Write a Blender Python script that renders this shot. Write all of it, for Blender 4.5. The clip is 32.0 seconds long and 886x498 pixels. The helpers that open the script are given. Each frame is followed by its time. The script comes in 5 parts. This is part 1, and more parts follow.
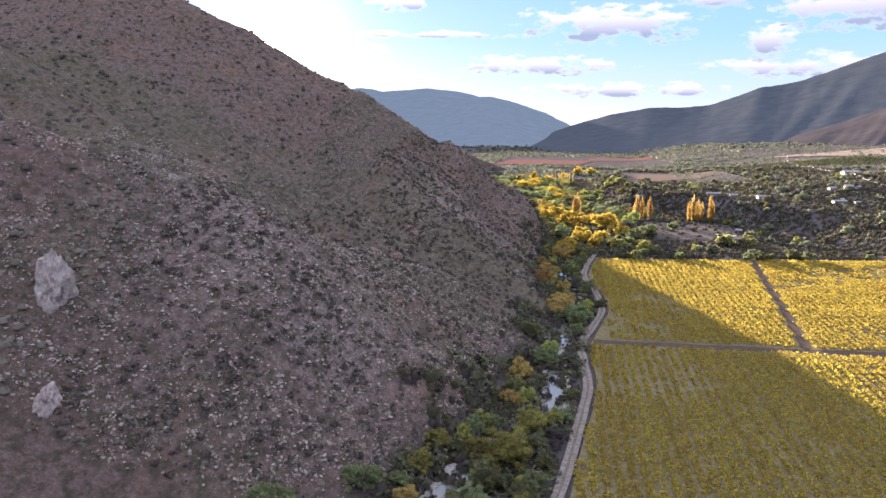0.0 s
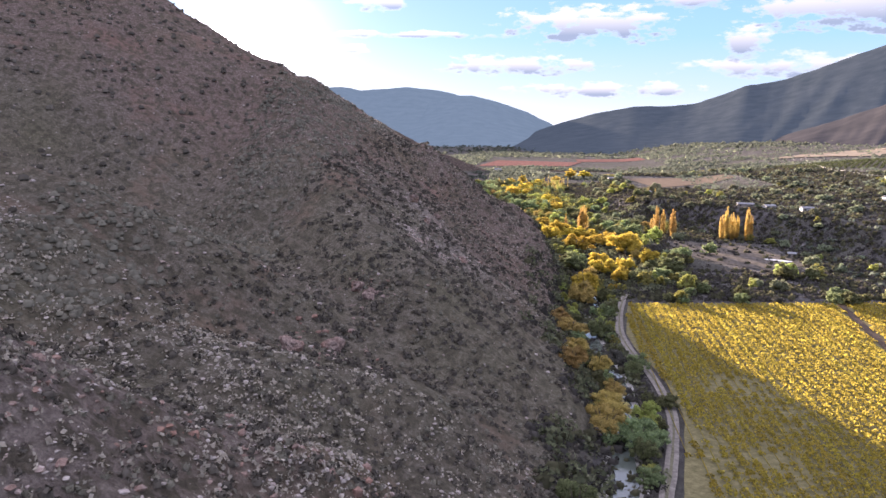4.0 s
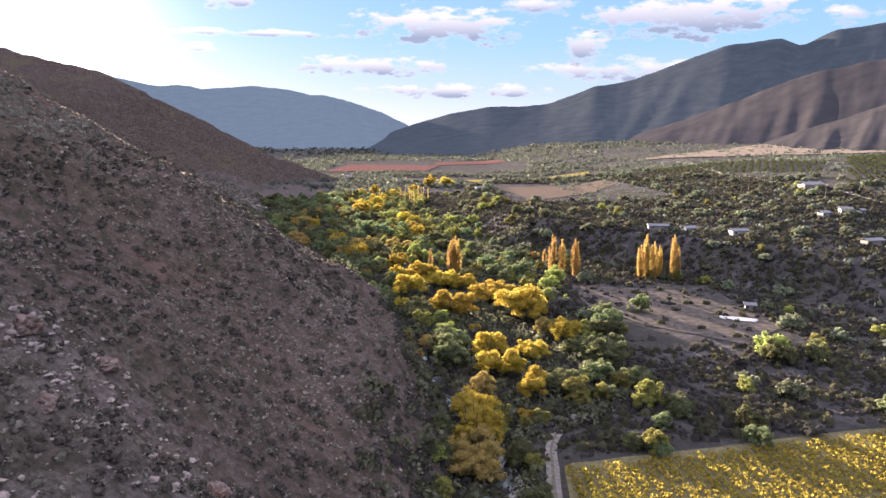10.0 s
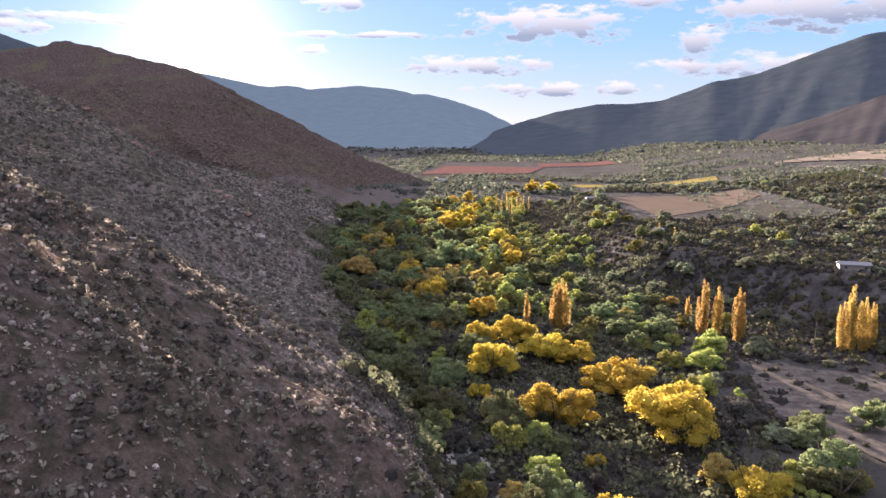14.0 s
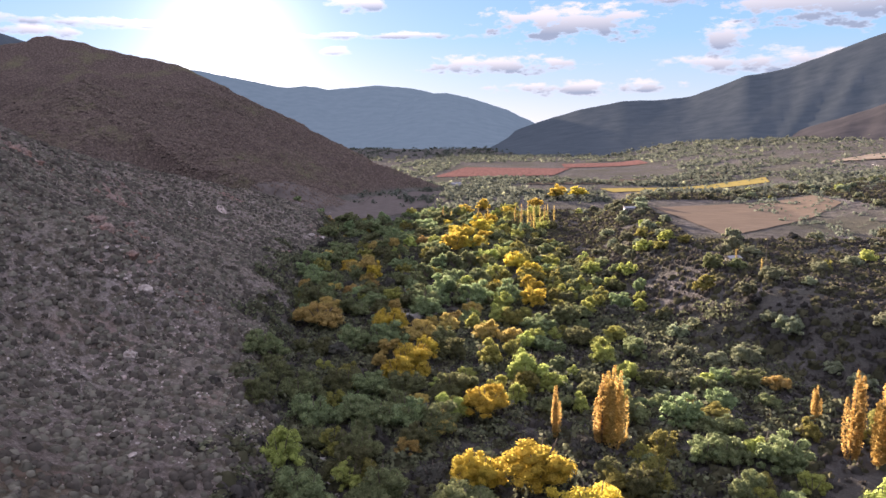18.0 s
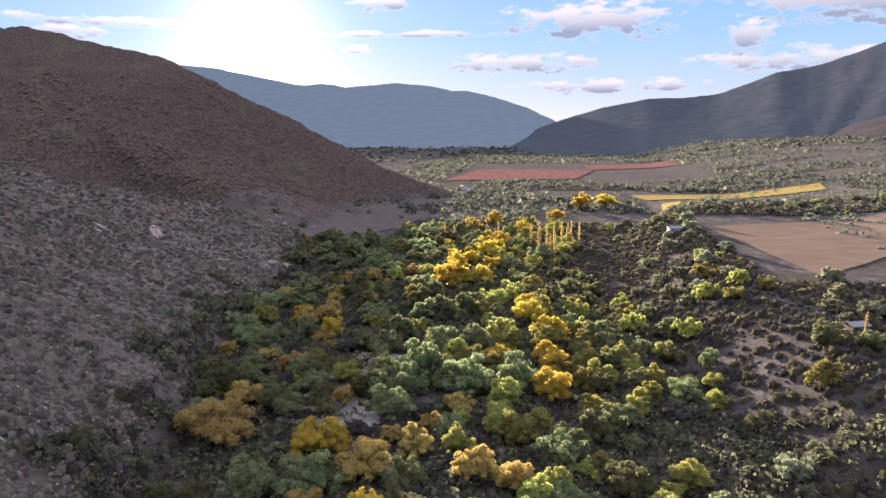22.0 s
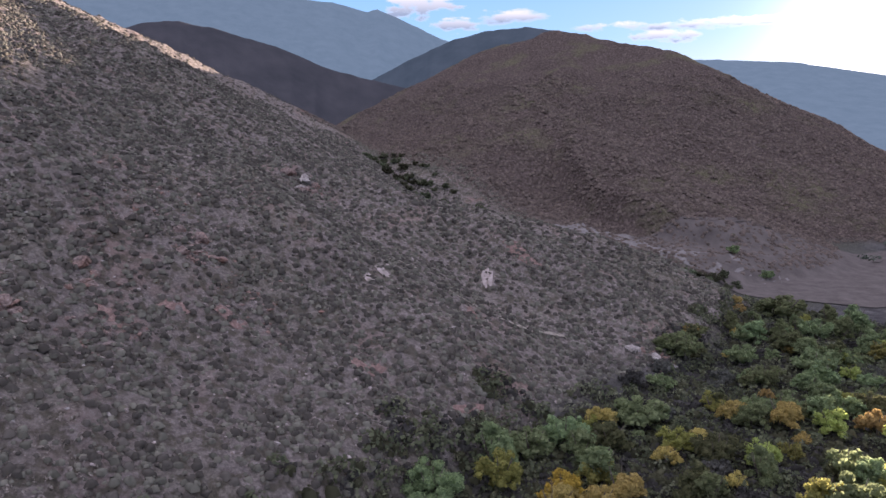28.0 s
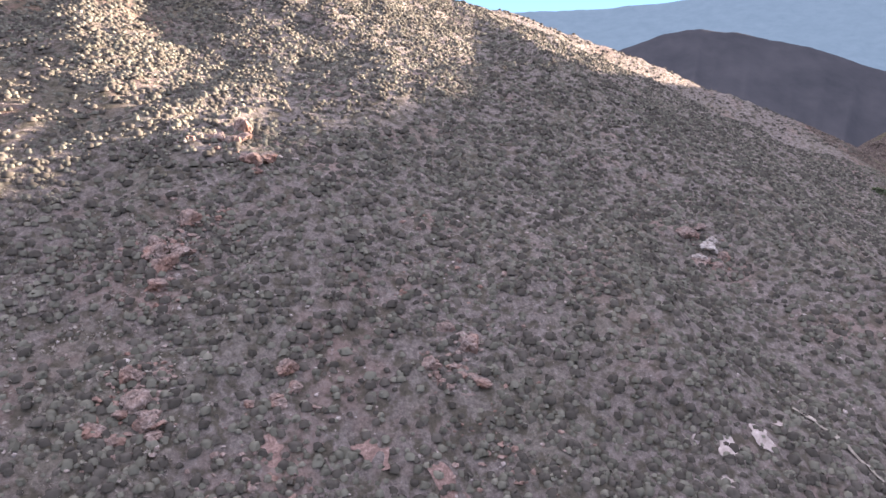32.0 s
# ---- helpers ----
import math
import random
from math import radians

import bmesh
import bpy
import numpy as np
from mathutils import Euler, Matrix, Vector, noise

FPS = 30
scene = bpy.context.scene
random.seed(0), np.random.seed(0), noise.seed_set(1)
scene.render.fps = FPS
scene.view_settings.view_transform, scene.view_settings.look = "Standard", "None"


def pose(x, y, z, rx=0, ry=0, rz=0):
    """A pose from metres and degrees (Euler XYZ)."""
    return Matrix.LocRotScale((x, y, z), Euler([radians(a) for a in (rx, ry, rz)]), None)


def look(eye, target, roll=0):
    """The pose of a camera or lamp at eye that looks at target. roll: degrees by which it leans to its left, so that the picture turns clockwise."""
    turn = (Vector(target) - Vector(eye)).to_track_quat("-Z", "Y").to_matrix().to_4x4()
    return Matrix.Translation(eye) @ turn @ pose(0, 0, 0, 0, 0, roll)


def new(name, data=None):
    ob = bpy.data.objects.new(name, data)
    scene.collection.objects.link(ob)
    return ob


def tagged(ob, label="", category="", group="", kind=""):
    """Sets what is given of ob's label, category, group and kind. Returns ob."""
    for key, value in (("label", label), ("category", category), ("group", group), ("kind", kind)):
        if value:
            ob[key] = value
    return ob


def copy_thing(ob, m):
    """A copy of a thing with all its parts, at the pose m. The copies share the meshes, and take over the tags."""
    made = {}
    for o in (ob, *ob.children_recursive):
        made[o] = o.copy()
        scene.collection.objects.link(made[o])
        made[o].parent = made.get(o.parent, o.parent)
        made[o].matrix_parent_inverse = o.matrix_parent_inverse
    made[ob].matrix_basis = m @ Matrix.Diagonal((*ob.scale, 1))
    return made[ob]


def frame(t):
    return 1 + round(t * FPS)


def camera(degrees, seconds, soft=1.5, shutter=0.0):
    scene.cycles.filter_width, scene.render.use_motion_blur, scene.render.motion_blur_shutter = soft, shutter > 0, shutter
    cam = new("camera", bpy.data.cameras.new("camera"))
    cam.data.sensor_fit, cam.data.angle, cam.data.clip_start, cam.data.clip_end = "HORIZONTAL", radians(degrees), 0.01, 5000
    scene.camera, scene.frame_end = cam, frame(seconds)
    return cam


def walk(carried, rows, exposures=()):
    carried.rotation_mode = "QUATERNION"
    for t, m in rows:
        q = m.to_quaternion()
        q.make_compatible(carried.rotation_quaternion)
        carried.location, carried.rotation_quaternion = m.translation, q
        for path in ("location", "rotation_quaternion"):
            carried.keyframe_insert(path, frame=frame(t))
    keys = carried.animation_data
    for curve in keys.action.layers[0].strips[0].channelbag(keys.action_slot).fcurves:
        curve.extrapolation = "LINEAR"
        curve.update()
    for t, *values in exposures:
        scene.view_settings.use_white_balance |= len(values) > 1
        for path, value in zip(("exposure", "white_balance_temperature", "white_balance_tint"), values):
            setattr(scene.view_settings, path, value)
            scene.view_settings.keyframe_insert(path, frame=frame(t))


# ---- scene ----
EXPOSURES = [(0, 3.28, 6050, 28), (6, 3.24, 6050, 27), (13, 3.05, 6150, 27), (19, 3.03, 6200, 27), (24, 2.95, 6150, 28), (27, 2.88, 6000, 29), (30, 3.7, 5900, 20), (32, 3.8, 6050, 24)]
cam = camera(64.05, 32.0)
# seconds, eye x y z, heading (left of +y), pitch, lean
PATH = [
    (0, 0.00, 0.00, 65.00, 10.094, -9.512, 0.669),
    (0.5, -2.54, 11.84, 64.82, 10.061, -9.546, 0.749),
    (1, -4.84, 23.58, 64.57, 10.087, -9.549, 0.678),
    (1.5, -6.98, 34.55, 64.71, 10.138, -9.613, 0.762),
    (2, -9.25, 45.90, 64.79, 10.156, -9.631, 0.775),
    (2.5, -11.70, 57.52, 64.80, 10.151, -9.641, 0.795),
    (4.5, -17.22, 114.54, 64.04, 6.593, -9.468, 0.488),
    (5, -18.55, 126.48, 64.08, 3.745, -9.458, 0.459),
    (5.5, -19.12, 137.62, 64.21, 0.743, -9.439, 0.278),
    (6, -19.12, 149.38, 64.32, -2.308, -9.390, 0.221),
    (6.5, -18.58, 161.18, 64.33, -2.963, -9.332, 0.175),
    (7, -18.11, 173.36, 64.42, -2.974, -9.352, 0.252),
    (7.5, -17.58, 184.37, 64.33, -2.946, -9.323, 0.276),
    (8, -17.00, 195.86, 64.36, -2.898, -9.335, 0.260),
    (8.5, -16.72, 207.38, 64.42, -2.882, -9.340, 0.226),
    (9, -16.34, 219.06, 64.46, -2.859, -9.337, 0.230),
    (9.5, -16.10, 230.21, 64.43, -2.869, -9.332, 0.274),
    (10, -15.57, 241.32, 64.48, -2.857, -9.354, 0.286),
    (10.5, -15.18, 252.62, 64.63, -2.864, -9.405, 0.376),
    (11, -14.64, 264.00, 64.65, -2.847, -9.428, 0.299),
    (11.5, -14.22, 274.80, 64.59, -2.561, -9.414, 0.304),
    (12, -13.41, 286.01, 64.77, -1.766, -9.429, 0.243),
    (12.5, -12.86, 297.57, 64.91, -0.672, -9.428, 0.147),
    (13, -12.12, 309.11, 64.99, 1.078, -9.434, 0.040),
    (13.5, -11.35, 320.34, 65.09, 3.241, -9.429, 0.057),
    (14, -11.12, 332.54, 65.07, 5.474, -9.461, 0.121),
    (14.5, -11.13, 344.67, 64.89, 7.250, -9.430, 0.042),
    (16.5, -11.34, 391.18, 63.75, 7.342, -9.412, -0.296),
    (17, -10.95, 402.33, 63.67, 7.345, -9.416, -0.470),
    (17.5, -10.61, 412.90, 63.74, 7.360, -9.454, -0.491),
    (18, -10.15, 424.31, 63.62, 7.384, -9.461, -0.497),
    (18.5, -10.06, 435.47, 63.69, 7.353, -9.483, -0.421),
    (19, -10.18, 446.61, 63.88, 7.390, -9.517, -0.513),
    (19.5, -10.40, 457.58, 63.97, 7.428, -9.552, -0.518),
    (20, -10.52, 468.70, 64.07, 7.487, -9.597, -0.471),
    (20.5, -10.88, 479.84, 64.03, 7.502, -9.599, -0.415),
    (21, -11.37, 490.54, 63.81, 7.533, -9.566, -0.433),
    (21.5, -11.12, 500.76, 63.74, 7.945, -9.534, -0.617),
    (22, -10.20, 511.28, 64.24, 9.037, -9.570, -0.456),
    (22.5, -8.52, 522.06, 64.65, 11.183, -9.595, -0.414),
    (23, -5.76, 532.83, 64.81, 13.784, -9.631, -0.259),
    (23.5, -2.97, 543.11, 64.96, 16.836, -9.642, -0.168),
    (24, -0.77, 553.95, 65.17, 20.359, -9.648, -0.081),
    (24.5, 0.90, 564.92, 65.24, 24.589, -9.608, 0.028),
    (26.5, 0.17, 609.54, 66.60, 39.817, -9.407, -0.027),
    (27, -1.53, 620.44, 67.41, 44.269, -9.432, -0.144),
    (27.5, -4.93, 630.90, 68.23, 48.444, -9.484, -0.137),
    (28, -9.14, 641.67, 69.14, 52.882, -9.486, -0.080),
    (28.5, -14.43, 652.00, 69.98, 57.311, -9.443, -0.119),
    (29, -19.92, 661.91, 71.30, 61.853, -9.478, -0.183),
    (29.5, -26.63, 670.97, 72.36, 66.772, -9.455, -0.128),
    (30, -34.28, 679.70, 73.41, 72.286, -9.366, -0.084),
    (30.5, -41.54, 686.78, 74.28, 77.847, -9.293, -0.158),
    (31, -48.36, 692.69, 75.43, 83.331, -9.157, -0.174),
    (31.5, -54.65, 697.23, 76.97, 88.530, -9.059, -0.072),
    (32, -61.26, 700.92, 78.67, 93.976, -8.896, -0.049),
]
walk(cam, [(t, pose(x, y, z, 90 + p, 0, h) @ pose(0, 0, 0, 0, 0, r)) for t, x, y, z, h, p, r in PATH], EXPOSURES)

# ---- sky and sun ----
SUN_AZ, SUN_EL = radians(23.6), radians(6.7)  # left of +y, above the horizon
SUN_DIR = Vector((-math.sin(SUN_AZ) * math.cos(SUN_EL), math.cos(SUN_AZ) * math.cos(SUN_EL), math.sin(SUN_EL)))

# clouds: bearing (right of +y), elevation, half width, half height, in degrees, and how dense
CLOUDS = [(2.7, 8.1, 6.2, 1.5, 1.0), (-3.0, 5.0, 6.4, 0.8, 0.9), (4.1, 3.2, 6.9, 0.6, 0.9), (13.9, 6.6, 1.8, 1.4, 0.8),
          (21.6, 8.6, 7.5, 1.8, 1.0), (18.0, 4.7, 8.0, 0.9, 0.7), (-11.7, 7.3, 8.5, 0.3, 0.7), (-15.6, 6.1, 1.2, 0.4, 0.7),
          (-13.8, 9.6, 2.6, 0.6, 0.8), (10.0, 9.5, 2.9, 0.6, 0.7), (-33.0, 7.7, 9.0, 0.4, 0.7), (-55.0, 9.5, 3.0, 1.2, 1.0),
          (31.5, 8.0, 2.0, 0.7, 0.7), (-36.0, 7.0, 2.3, 0.6, 0.8), (-48.0, 8.6, 3.0, 0.6, 0.6), (-52.0, 8.2, 2.0, 0.8, 0.9)]


def build_world():
    w = bpy.data.worlds.new("evening_sky")
    w.use_nodes = True
    nt = w.node_tree
    nt.nodes.clear()

    def node(kind, **kw):
        n = nt.nodes.new(kind)
        for k, v in kw.items():
            n.inputs[k].default_value = v
        return n

    def math_(op, a, b=None, clamp=False):
        n = nt.nodes.new("ShaderNodeMath")
        n.operation, n.use_clamp = op, clamp
        for i, v in enumerate((a, b)):
            if v is None:
                continue
            if isinstance(v, (int, float)):
                n.inputs[i].default_value = v
            else:
                nt.links.new(v, n.inputs[i])
        return n.outputs[0]

    def mix(f, a, b, blend="MIX"):
        n = nt.nodes.new("ShaderNodeMix")
        n.data_type, n.blend_type = "RGBA", blend
        for i, v in ((0, f), (6, a), (7, b)):
            if isinstance(v, (int, float, tuple)):
                n.inputs[i].default_value = v
            else:
                nt.links.new(v, n.inputs[i])
        return n.outputs[2]

    sky = nt.nodes.new("ShaderNodeTexSky")
    sky.sky_type, sky.sun_disc = "NISHITA", False
    sky.sun_elevation, sky.sun_rotation = SUN_EL, -SUN_AZ
    sky.air_density, sky.dust_density, sky.ozone_density, sky.altitude = 1.0, 1.2, 1.5, 300
    tc = nt.nodes.new("ShaderNodeTexCoord")
    sep = nt.nodes.new("ShaderNodeSeparateXYZ")
    nt.links.new(tc.outputs["Generated"], sep.inputs[0])
    x, y, z = sep.outputs
    az = math_("MULTIPLY", math_("ARCTAN2", x, y), 57.2958)
    el = math_("MULTIPLY", math_("ARCSINE", z), 57.2958)
    comb = nt.nodes.new("ShaderNodeCombineXYZ")
    nt.links.new(az, comb.inputs[0])
    nt.links.new(math_("MULTIPLY", el, 2.6), comb.inputs[1])
    n1 = node("ShaderNodeTexNoise", Scale=0.42, Detail=7.0, Roughness=0.62)
    nt.links.new(comb.outputs[0], n1.inputs["Vector"])
    wob = math_("SUBTRACT", n1.outputs["Fac"], 0.5)
    total, base = None, None
    for a0, e0, ra, re, dens in CLOUDS:
        u = math_("DIVIDE", math_("SUBTRACT", az, a0), ra)
        v = math_("DIVIDE", math_("SUBTRACT", el, e0), re)
        d = math_("ADD", math_("MULTIPLY", u, u), math_("MULTIPLY", v, v))
        d = math_("SUBTRACT", d, math_("MULTIPLY", wob, 6.5))
        m = math_("MULTIPLY", math_("SUBTRACT", 1.0, d), dens * 1.3, clamp=True)
        total = m if total is None else math_("MAXIMUM", total, m)
        under = math_("MULTIPLY", m, math_("SUBTRACT", 0.45, math_("MULTIPLY", v, 1.0), clamp=True))
        base = under if base is None else math_("MAXIMUM", base, under)
    # glow round the sun
    dot = nt.nodes.new("ShaderNodeVectorMath")
    dot.operation = "DOT_PRODUCT"
    nt.links.new(tc.outputs["Generated"], dot.inputs[0])
    dot.inputs[1].default_value = SUN_DIR
    c = math_("MAXIMUM", dot.outputs["Value"], 0.0)
    glow = math_("ADD", math_("MULTIPLY", math_("POWER", c, 2500.0), 12.0), math_("MULTIPLY", math_("POWER", c, 300.0), SKY_GLOW))
    # even daylight of the high evening sky, paler towards the horizon
    grad = nt.nodes.new("ShaderNodeValToRGB")
    els = grad.color_ramp.elements
    while len(els) < len(SKY_STEPS):
        els.new(0.5)
    for e, (deg, c3) in zip(els, SKY_STEPS):
        e.position, e.color = deg / 90, (*c3, 1.0)
    nt.links.new(math_("DIVIDE", el, 90.0, clamp=True), grad.inputs[0])
    air = mix(1.0, sky.outputs[0], SKY_TINT, "MULTIPLY")
    lift = mix(1.0, grad.outputs[0], air, "ADD")
    lit = math_("ADD", 1.0, math_("MULTIPLY", math_("POWER", c, 60.0), 0.6))
    white = mix(base, CLOUD_LIGHT, CLOUD_SHADE)
    vs = nt.nodes.new("ShaderNodeVectorMath")
    vs.operation = "SCALE"
    nt.links.new(white, vs.inputs[0])
    nt.links.new(lit, vs.inputs["Scale"])
    sk = mix(math_("MULTIPLY", total, 0.92), lift, vs.outputs[0])
    gl = nt.nodes.new("ShaderNodeVectorMath")
    gl.operation = "SCALE"
    gl.inputs[0].default_value = (1.0, 0.93, 0.82)
    nt.links.new(glow, gl.inputs["Scale"])
    out = mix(1.0, sk, gl.outputs[0], "ADD")
    bg = node("ShaderNodeBackground", Strength=SKY_STRENGTH)
    nt.links.new(out, bg.inputs["Color"])
    o = nt.nodes.new("ShaderNodeOutputWorld")
    nt.links.new(bg.outputs[0], o.inputs[0])
    scene.world = w


SKY_STRENGTH, SKY_GLOW = 0.33, 0.30
SKY_TINT = (0.004, 0.005, 0.0075, 1.0)
SKY_STEPS = [(0, (0.305, 0.335, 0.355)), (3, (0.21, 0.275, 0.322)), (7, (0.135, 0.24, 0.33)), (11, (0.112, 0.213, 0.32)), (30, (0.56, 0.585, 0.665)), (90, (0.71, 0.72, 0.785))]
CLOUD_LIGHT, CLOUD_SHADE = (0.385, 0.37, 0.35, 1.0), (0.14, 0.165, 0.2, 1.0)
build_world()
lamp = bpy.data.lights.new("sun", "SUN")
lamp.energy, lamp.angle, lamp.color = 5.0, radians(0.6), (1.0, 0.84, 0.61)
sun = new("sun", lamp)
sun.matrix_world = look(SUN_DIR * 100, (0, 0, 0))


# ---- materials ----
def material(name):
    m = bpy.data.materials.new(name)
    m.use_nodes = True
    nt = m.node_tree
    bsdf = nt.nodes["Principled BSDF"]
    bsdf.inputs["Specular IOR Level"].default_value = 0.0
    return m, nt, bsdf


def noise_tex(nt, scale, detail=4.0, rough=0.6, coord="Object", stretch=None):
    tc = nt.nodes.new("ShaderNodeTexCoord")
    src = tc.outputs[coord]
    if stretch:
        mp = nt.nodes.new("ShaderNodeMapping")
        mp.inputs["Scale"].default_value = stretch
        nt.links.new(src, mp.inputs[0])
        src = mp.outputs[0]
    n = nt.nodes.new("ShaderNodeTexNoise")
    n.inputs["Scale"].default_value, n.inputs["Detail"].default_value, n.inputs["Roughness"].default_value = scale, detail, rough
    nt.links.new(src, n.inputs["Vector"])
    return n.outputs["Fac"]


def ramp(nt, fac, stops):
    r = nt.nodes.new("ShaderNodeValToRGB")
    while len(r.color_ramp.elements) < len(stops):
        r.color_ramp.elements.new(0.5)
    for e, (p, c) in zip(r.color_ramp.elements, stops):
        e.position, e.color = p, (*c, 1.0)
    nt.links.new(fac, r.inputs[0])
    return r.outputs[0]


def blend(nt, fac, a, b, mode="MIX"):
    n = nt.nodes.new("ShaderNodeMix")
    n.data_type, n.blend_type = "RGBA", mode
    for i, v in ((0, fac), (6, a), (7, b)):
        if isinstance(v, (int, float)):
            n.inputs[i].default_value = v
        elif isinstance(v, tuple):
            n.inputs[i].default_value = (*v, 1.0)
        else:
            nt.links.new(v, n.inputs[i])
    return n.outputs[2]


def bump(nt, bsdf, height, dist, strength=1.0):
    b = nt.nodes.new("ShaderNodeBump")
    b.inputs["Distance"].default_value, b.inputs["Strength"].default_value = dist, strength
    nt.links.new(height, b.inputs["Height"])
    nt.links.new(b.outputs[0], bsdf.inputs["Normal"])


def ground_material():
    """Dry valley soil, turning to stony hillside where the 'hill' attribute says so."""
    m, nt, b = material("dry_ground")
    big, mid, fine = noise_tex(nt, 0.018, 5), noise_tex(nt, 0.16, 6, 0.7), noise_tex(nt, 1.1, 8, 0.82)
    soil = ramp(nt, mid, [(0.3, (0.042, 0.039, 0.037)), (0.5, (0.074, 0.069, 0.066)), (0.72, (0.14, 0.13, 0.123))])
    grass = ramp(nt, fine, [(0.3, (0.038, 0.038, 0.031)), (0.55, (0.074, 0.071, 0.057)), (0.75, (0.14, 0.13, 0.104))])
    valley = blend(nt, ramp(nt, big, [(0.42, (0, 0, 0)), (0.6, (1, 1, 1))]), soil, grass)
    stone = ramp(nt, fine, [(0.30, (0.056, 0.046, 0.039)), (0.45, (0.1, 0.082, 0.069)), (0.56, (0.155, 0.13, 0.112)), (0.7, (0.3, 0.26, 0.232))])
    red = ramp(nt, mid, [(0.35, (0.115, 0.072, 0.056)), (0.7, (0.24, 0.155, 0.125))])
    olive = ramp(nt, fine, [(0.3, (0.06, 0.058, 0.036)), (0.7, (0.15, 0.135, 0.085))])
    hill = blend(nt, ramp(nt, noise_tex(nt, 0.045, 5, 0.65), [(0.54, (0, 0, 0)), (0.66, (1, 1, 1))]), stone, red)
    hill = blend(nt, ramp(nt, noise_tex(nt, 0.03, 4, 0.6, stretch=(1.0, 1.3, 0.7)), [(0.48, (0, 0, 0)), (0.68, (0.8, 0.8, 0.8))]), hill, olive)
    # a greener flank behind the first spur; rust-red earth on the spurs themselves
    for key, share, low, high in (("lush", 0.6, (0.05, 0.05, 0.033), (0.17, 0.158, 0.112)), ("rust", 0.6, (0.07, 0.049, 0.039), (0.215, 0.158, 0.13)), ("bare_rock", 0.5, (0.1, 0.085, 0.077), (0.4, 0.355, 0.33)), ("pale_slope", 0.55, (0.09, 0.075, 0.066), (0.33, 0.285, 0.26))):
        zone = nt.nodes.new("ShaderNodeAttribute")
        zone.attribute_name = key
        part_of = nt.nodes.new("ShaderNodeMath")
        part_of.operation = "MULTIPLY"
        part_of.inputs[1].default_value = share
        nt.links.new(zone.outputs["Fac"], part_of.inputs[0])
        hill = blend(nt, part_of.outputs[0], hill, ramp(nt, fine, [(0.33, low), (0.68, high)]))
    tuft = ramp(nt, noise_tex(nt, 0.42, 3, 0.55), [(0.47, (0, 0, 0)), (0.6, (0.8, 0.8, 0.8))])
    hill = blend(nt, tuft, hill, ramp(nt, fine, [(0.3, (0.04, 0.036, 0.026)), (0.7, (0.105, 0.092, 0.066))]))
    # the hill beyond the side valley carries a dense cover of reddish-brown scrub
    cover = nt.nodes.new("ShaderNodeAttribute")
    cover.attribute_name = "cover"
    brush = ramp(nt, noise_tex(nt, 0.55, 6, 0.75), [(0.36, (0.034, 0.028, 0.022)), (0.5, (0.073, 0.056, 0.047)), (0.62, (0.12, 0.093, 0.08)), (0.74, (0.23, 0.186, 0.165))])
    brush = blend(nt, ramp(nt, noise_tex(nt, 0.02, 5, 0.65), [(0.52, (0, 0, 0)), (0.66, (0.6, 0.6, 0.6))]), brush, ramp(nt, fine, [(0.3, (0.05, 0.052, 0.028)), (0.7, (0.14, 0.13, 0.07))]))
    hill = blend(nt, cover.outputs["Fac"], hill, brush)
    at = nt.nodes.new("ShaderNodeAttribute")
    at.attribute_name = "hill"
    nt.links.new(blend(nt, at.outputs["Fac"], valley, hill), b.inputs["Base Color"])
    b.inputs["Roughness"].default_value = 0.95
    bump(nt, b, fine, 0.9, 1.0)
    return m


def speckle(name, stops, scale=1.0, rough=0.92, bumps=0.05, detail=6.0, stretch=None, tint=None):
    m, nt, b = material(name)
    f = noise_tex(nt, scale, detail, 0.7, stretch=stretch)
    col = ramp(nt, f, stops)
    if tint:
        col = blend(nt, ramp(nt, noise_tex(nt, scale * 0.07, 4), [(0.4, (0, 0, 0)), (0.62, (1, 1, 1))]), col, ramp(nt, f, tint))
    nt.links.new(col, b.inputs["Base Color"])
    b.inputs["Roughness"].default_value = rough
    bump(nt, b, f, bumps)
    return m


def foliage(name, dark, light, tint=0.12, through_light=0.5, glow_to=None):
    """Leaves: each leaf and each tree of its own shade, with light passing through them."""
    m, nt, b = material(name)
    geo, info = nt.nodes.new("ShaderNodeNewGeometry"), nt.nodes.new("ShaderNodeObjectInfo")
    between = lambda k: tuple(a + (c - a) * k for a, c in zip(dark, light))
    col = ramp(nt, geo.outputs["Random Per Island"], [(0.0, between(0.2)), (0.55, between(0.5)), (1.0, between(0.85))])
    hs = nt.nodes.new("ShaderNodeHueSaturation")
    nt.links.new(col, hs.inputs["Color"])
    for sock, lo, hi in (("Hue", 0.5 - tint * 0.2, 0.5 + tint * 0.2), ("Value", 1 - tint * 2.2, 1 + tint * 2.2)):
        mr = nt.nodes.new("ShaderNodeMapRange")
        mr.inputs["To Min"].default_value, mr.inputs["To Max"].default_value = lo, hi
        nt.links.new(info.outputs["Random"], mr.inputs["Value"])
        nt.links.new(mr.outputs[0], hs.inputs[sock])
    nt.nodes.remove(b)
    d, t, mx = nt.nodes.new("ShaderNodeBsdfDiffuse"), nt.nodes.new("ShaderNodeBsdfTranslucent"), nt.nodes.new("ShaderNodeMixShader")
    nt.links.new(hs.outputs[0], d.inputs[0])
    nt.links.new(hs.outputs[0], t.inputs[0])
    mx.inputs[0].default_value = through_light
    nt.links.new(d.outputs[0], mx.inputs[1])
    nt.links.new(t.outputs[0], mx.inputs[2])
    nt.links.new(mx.outputs[0], nt.nodes["Material Output"].inputs[0])
    return m


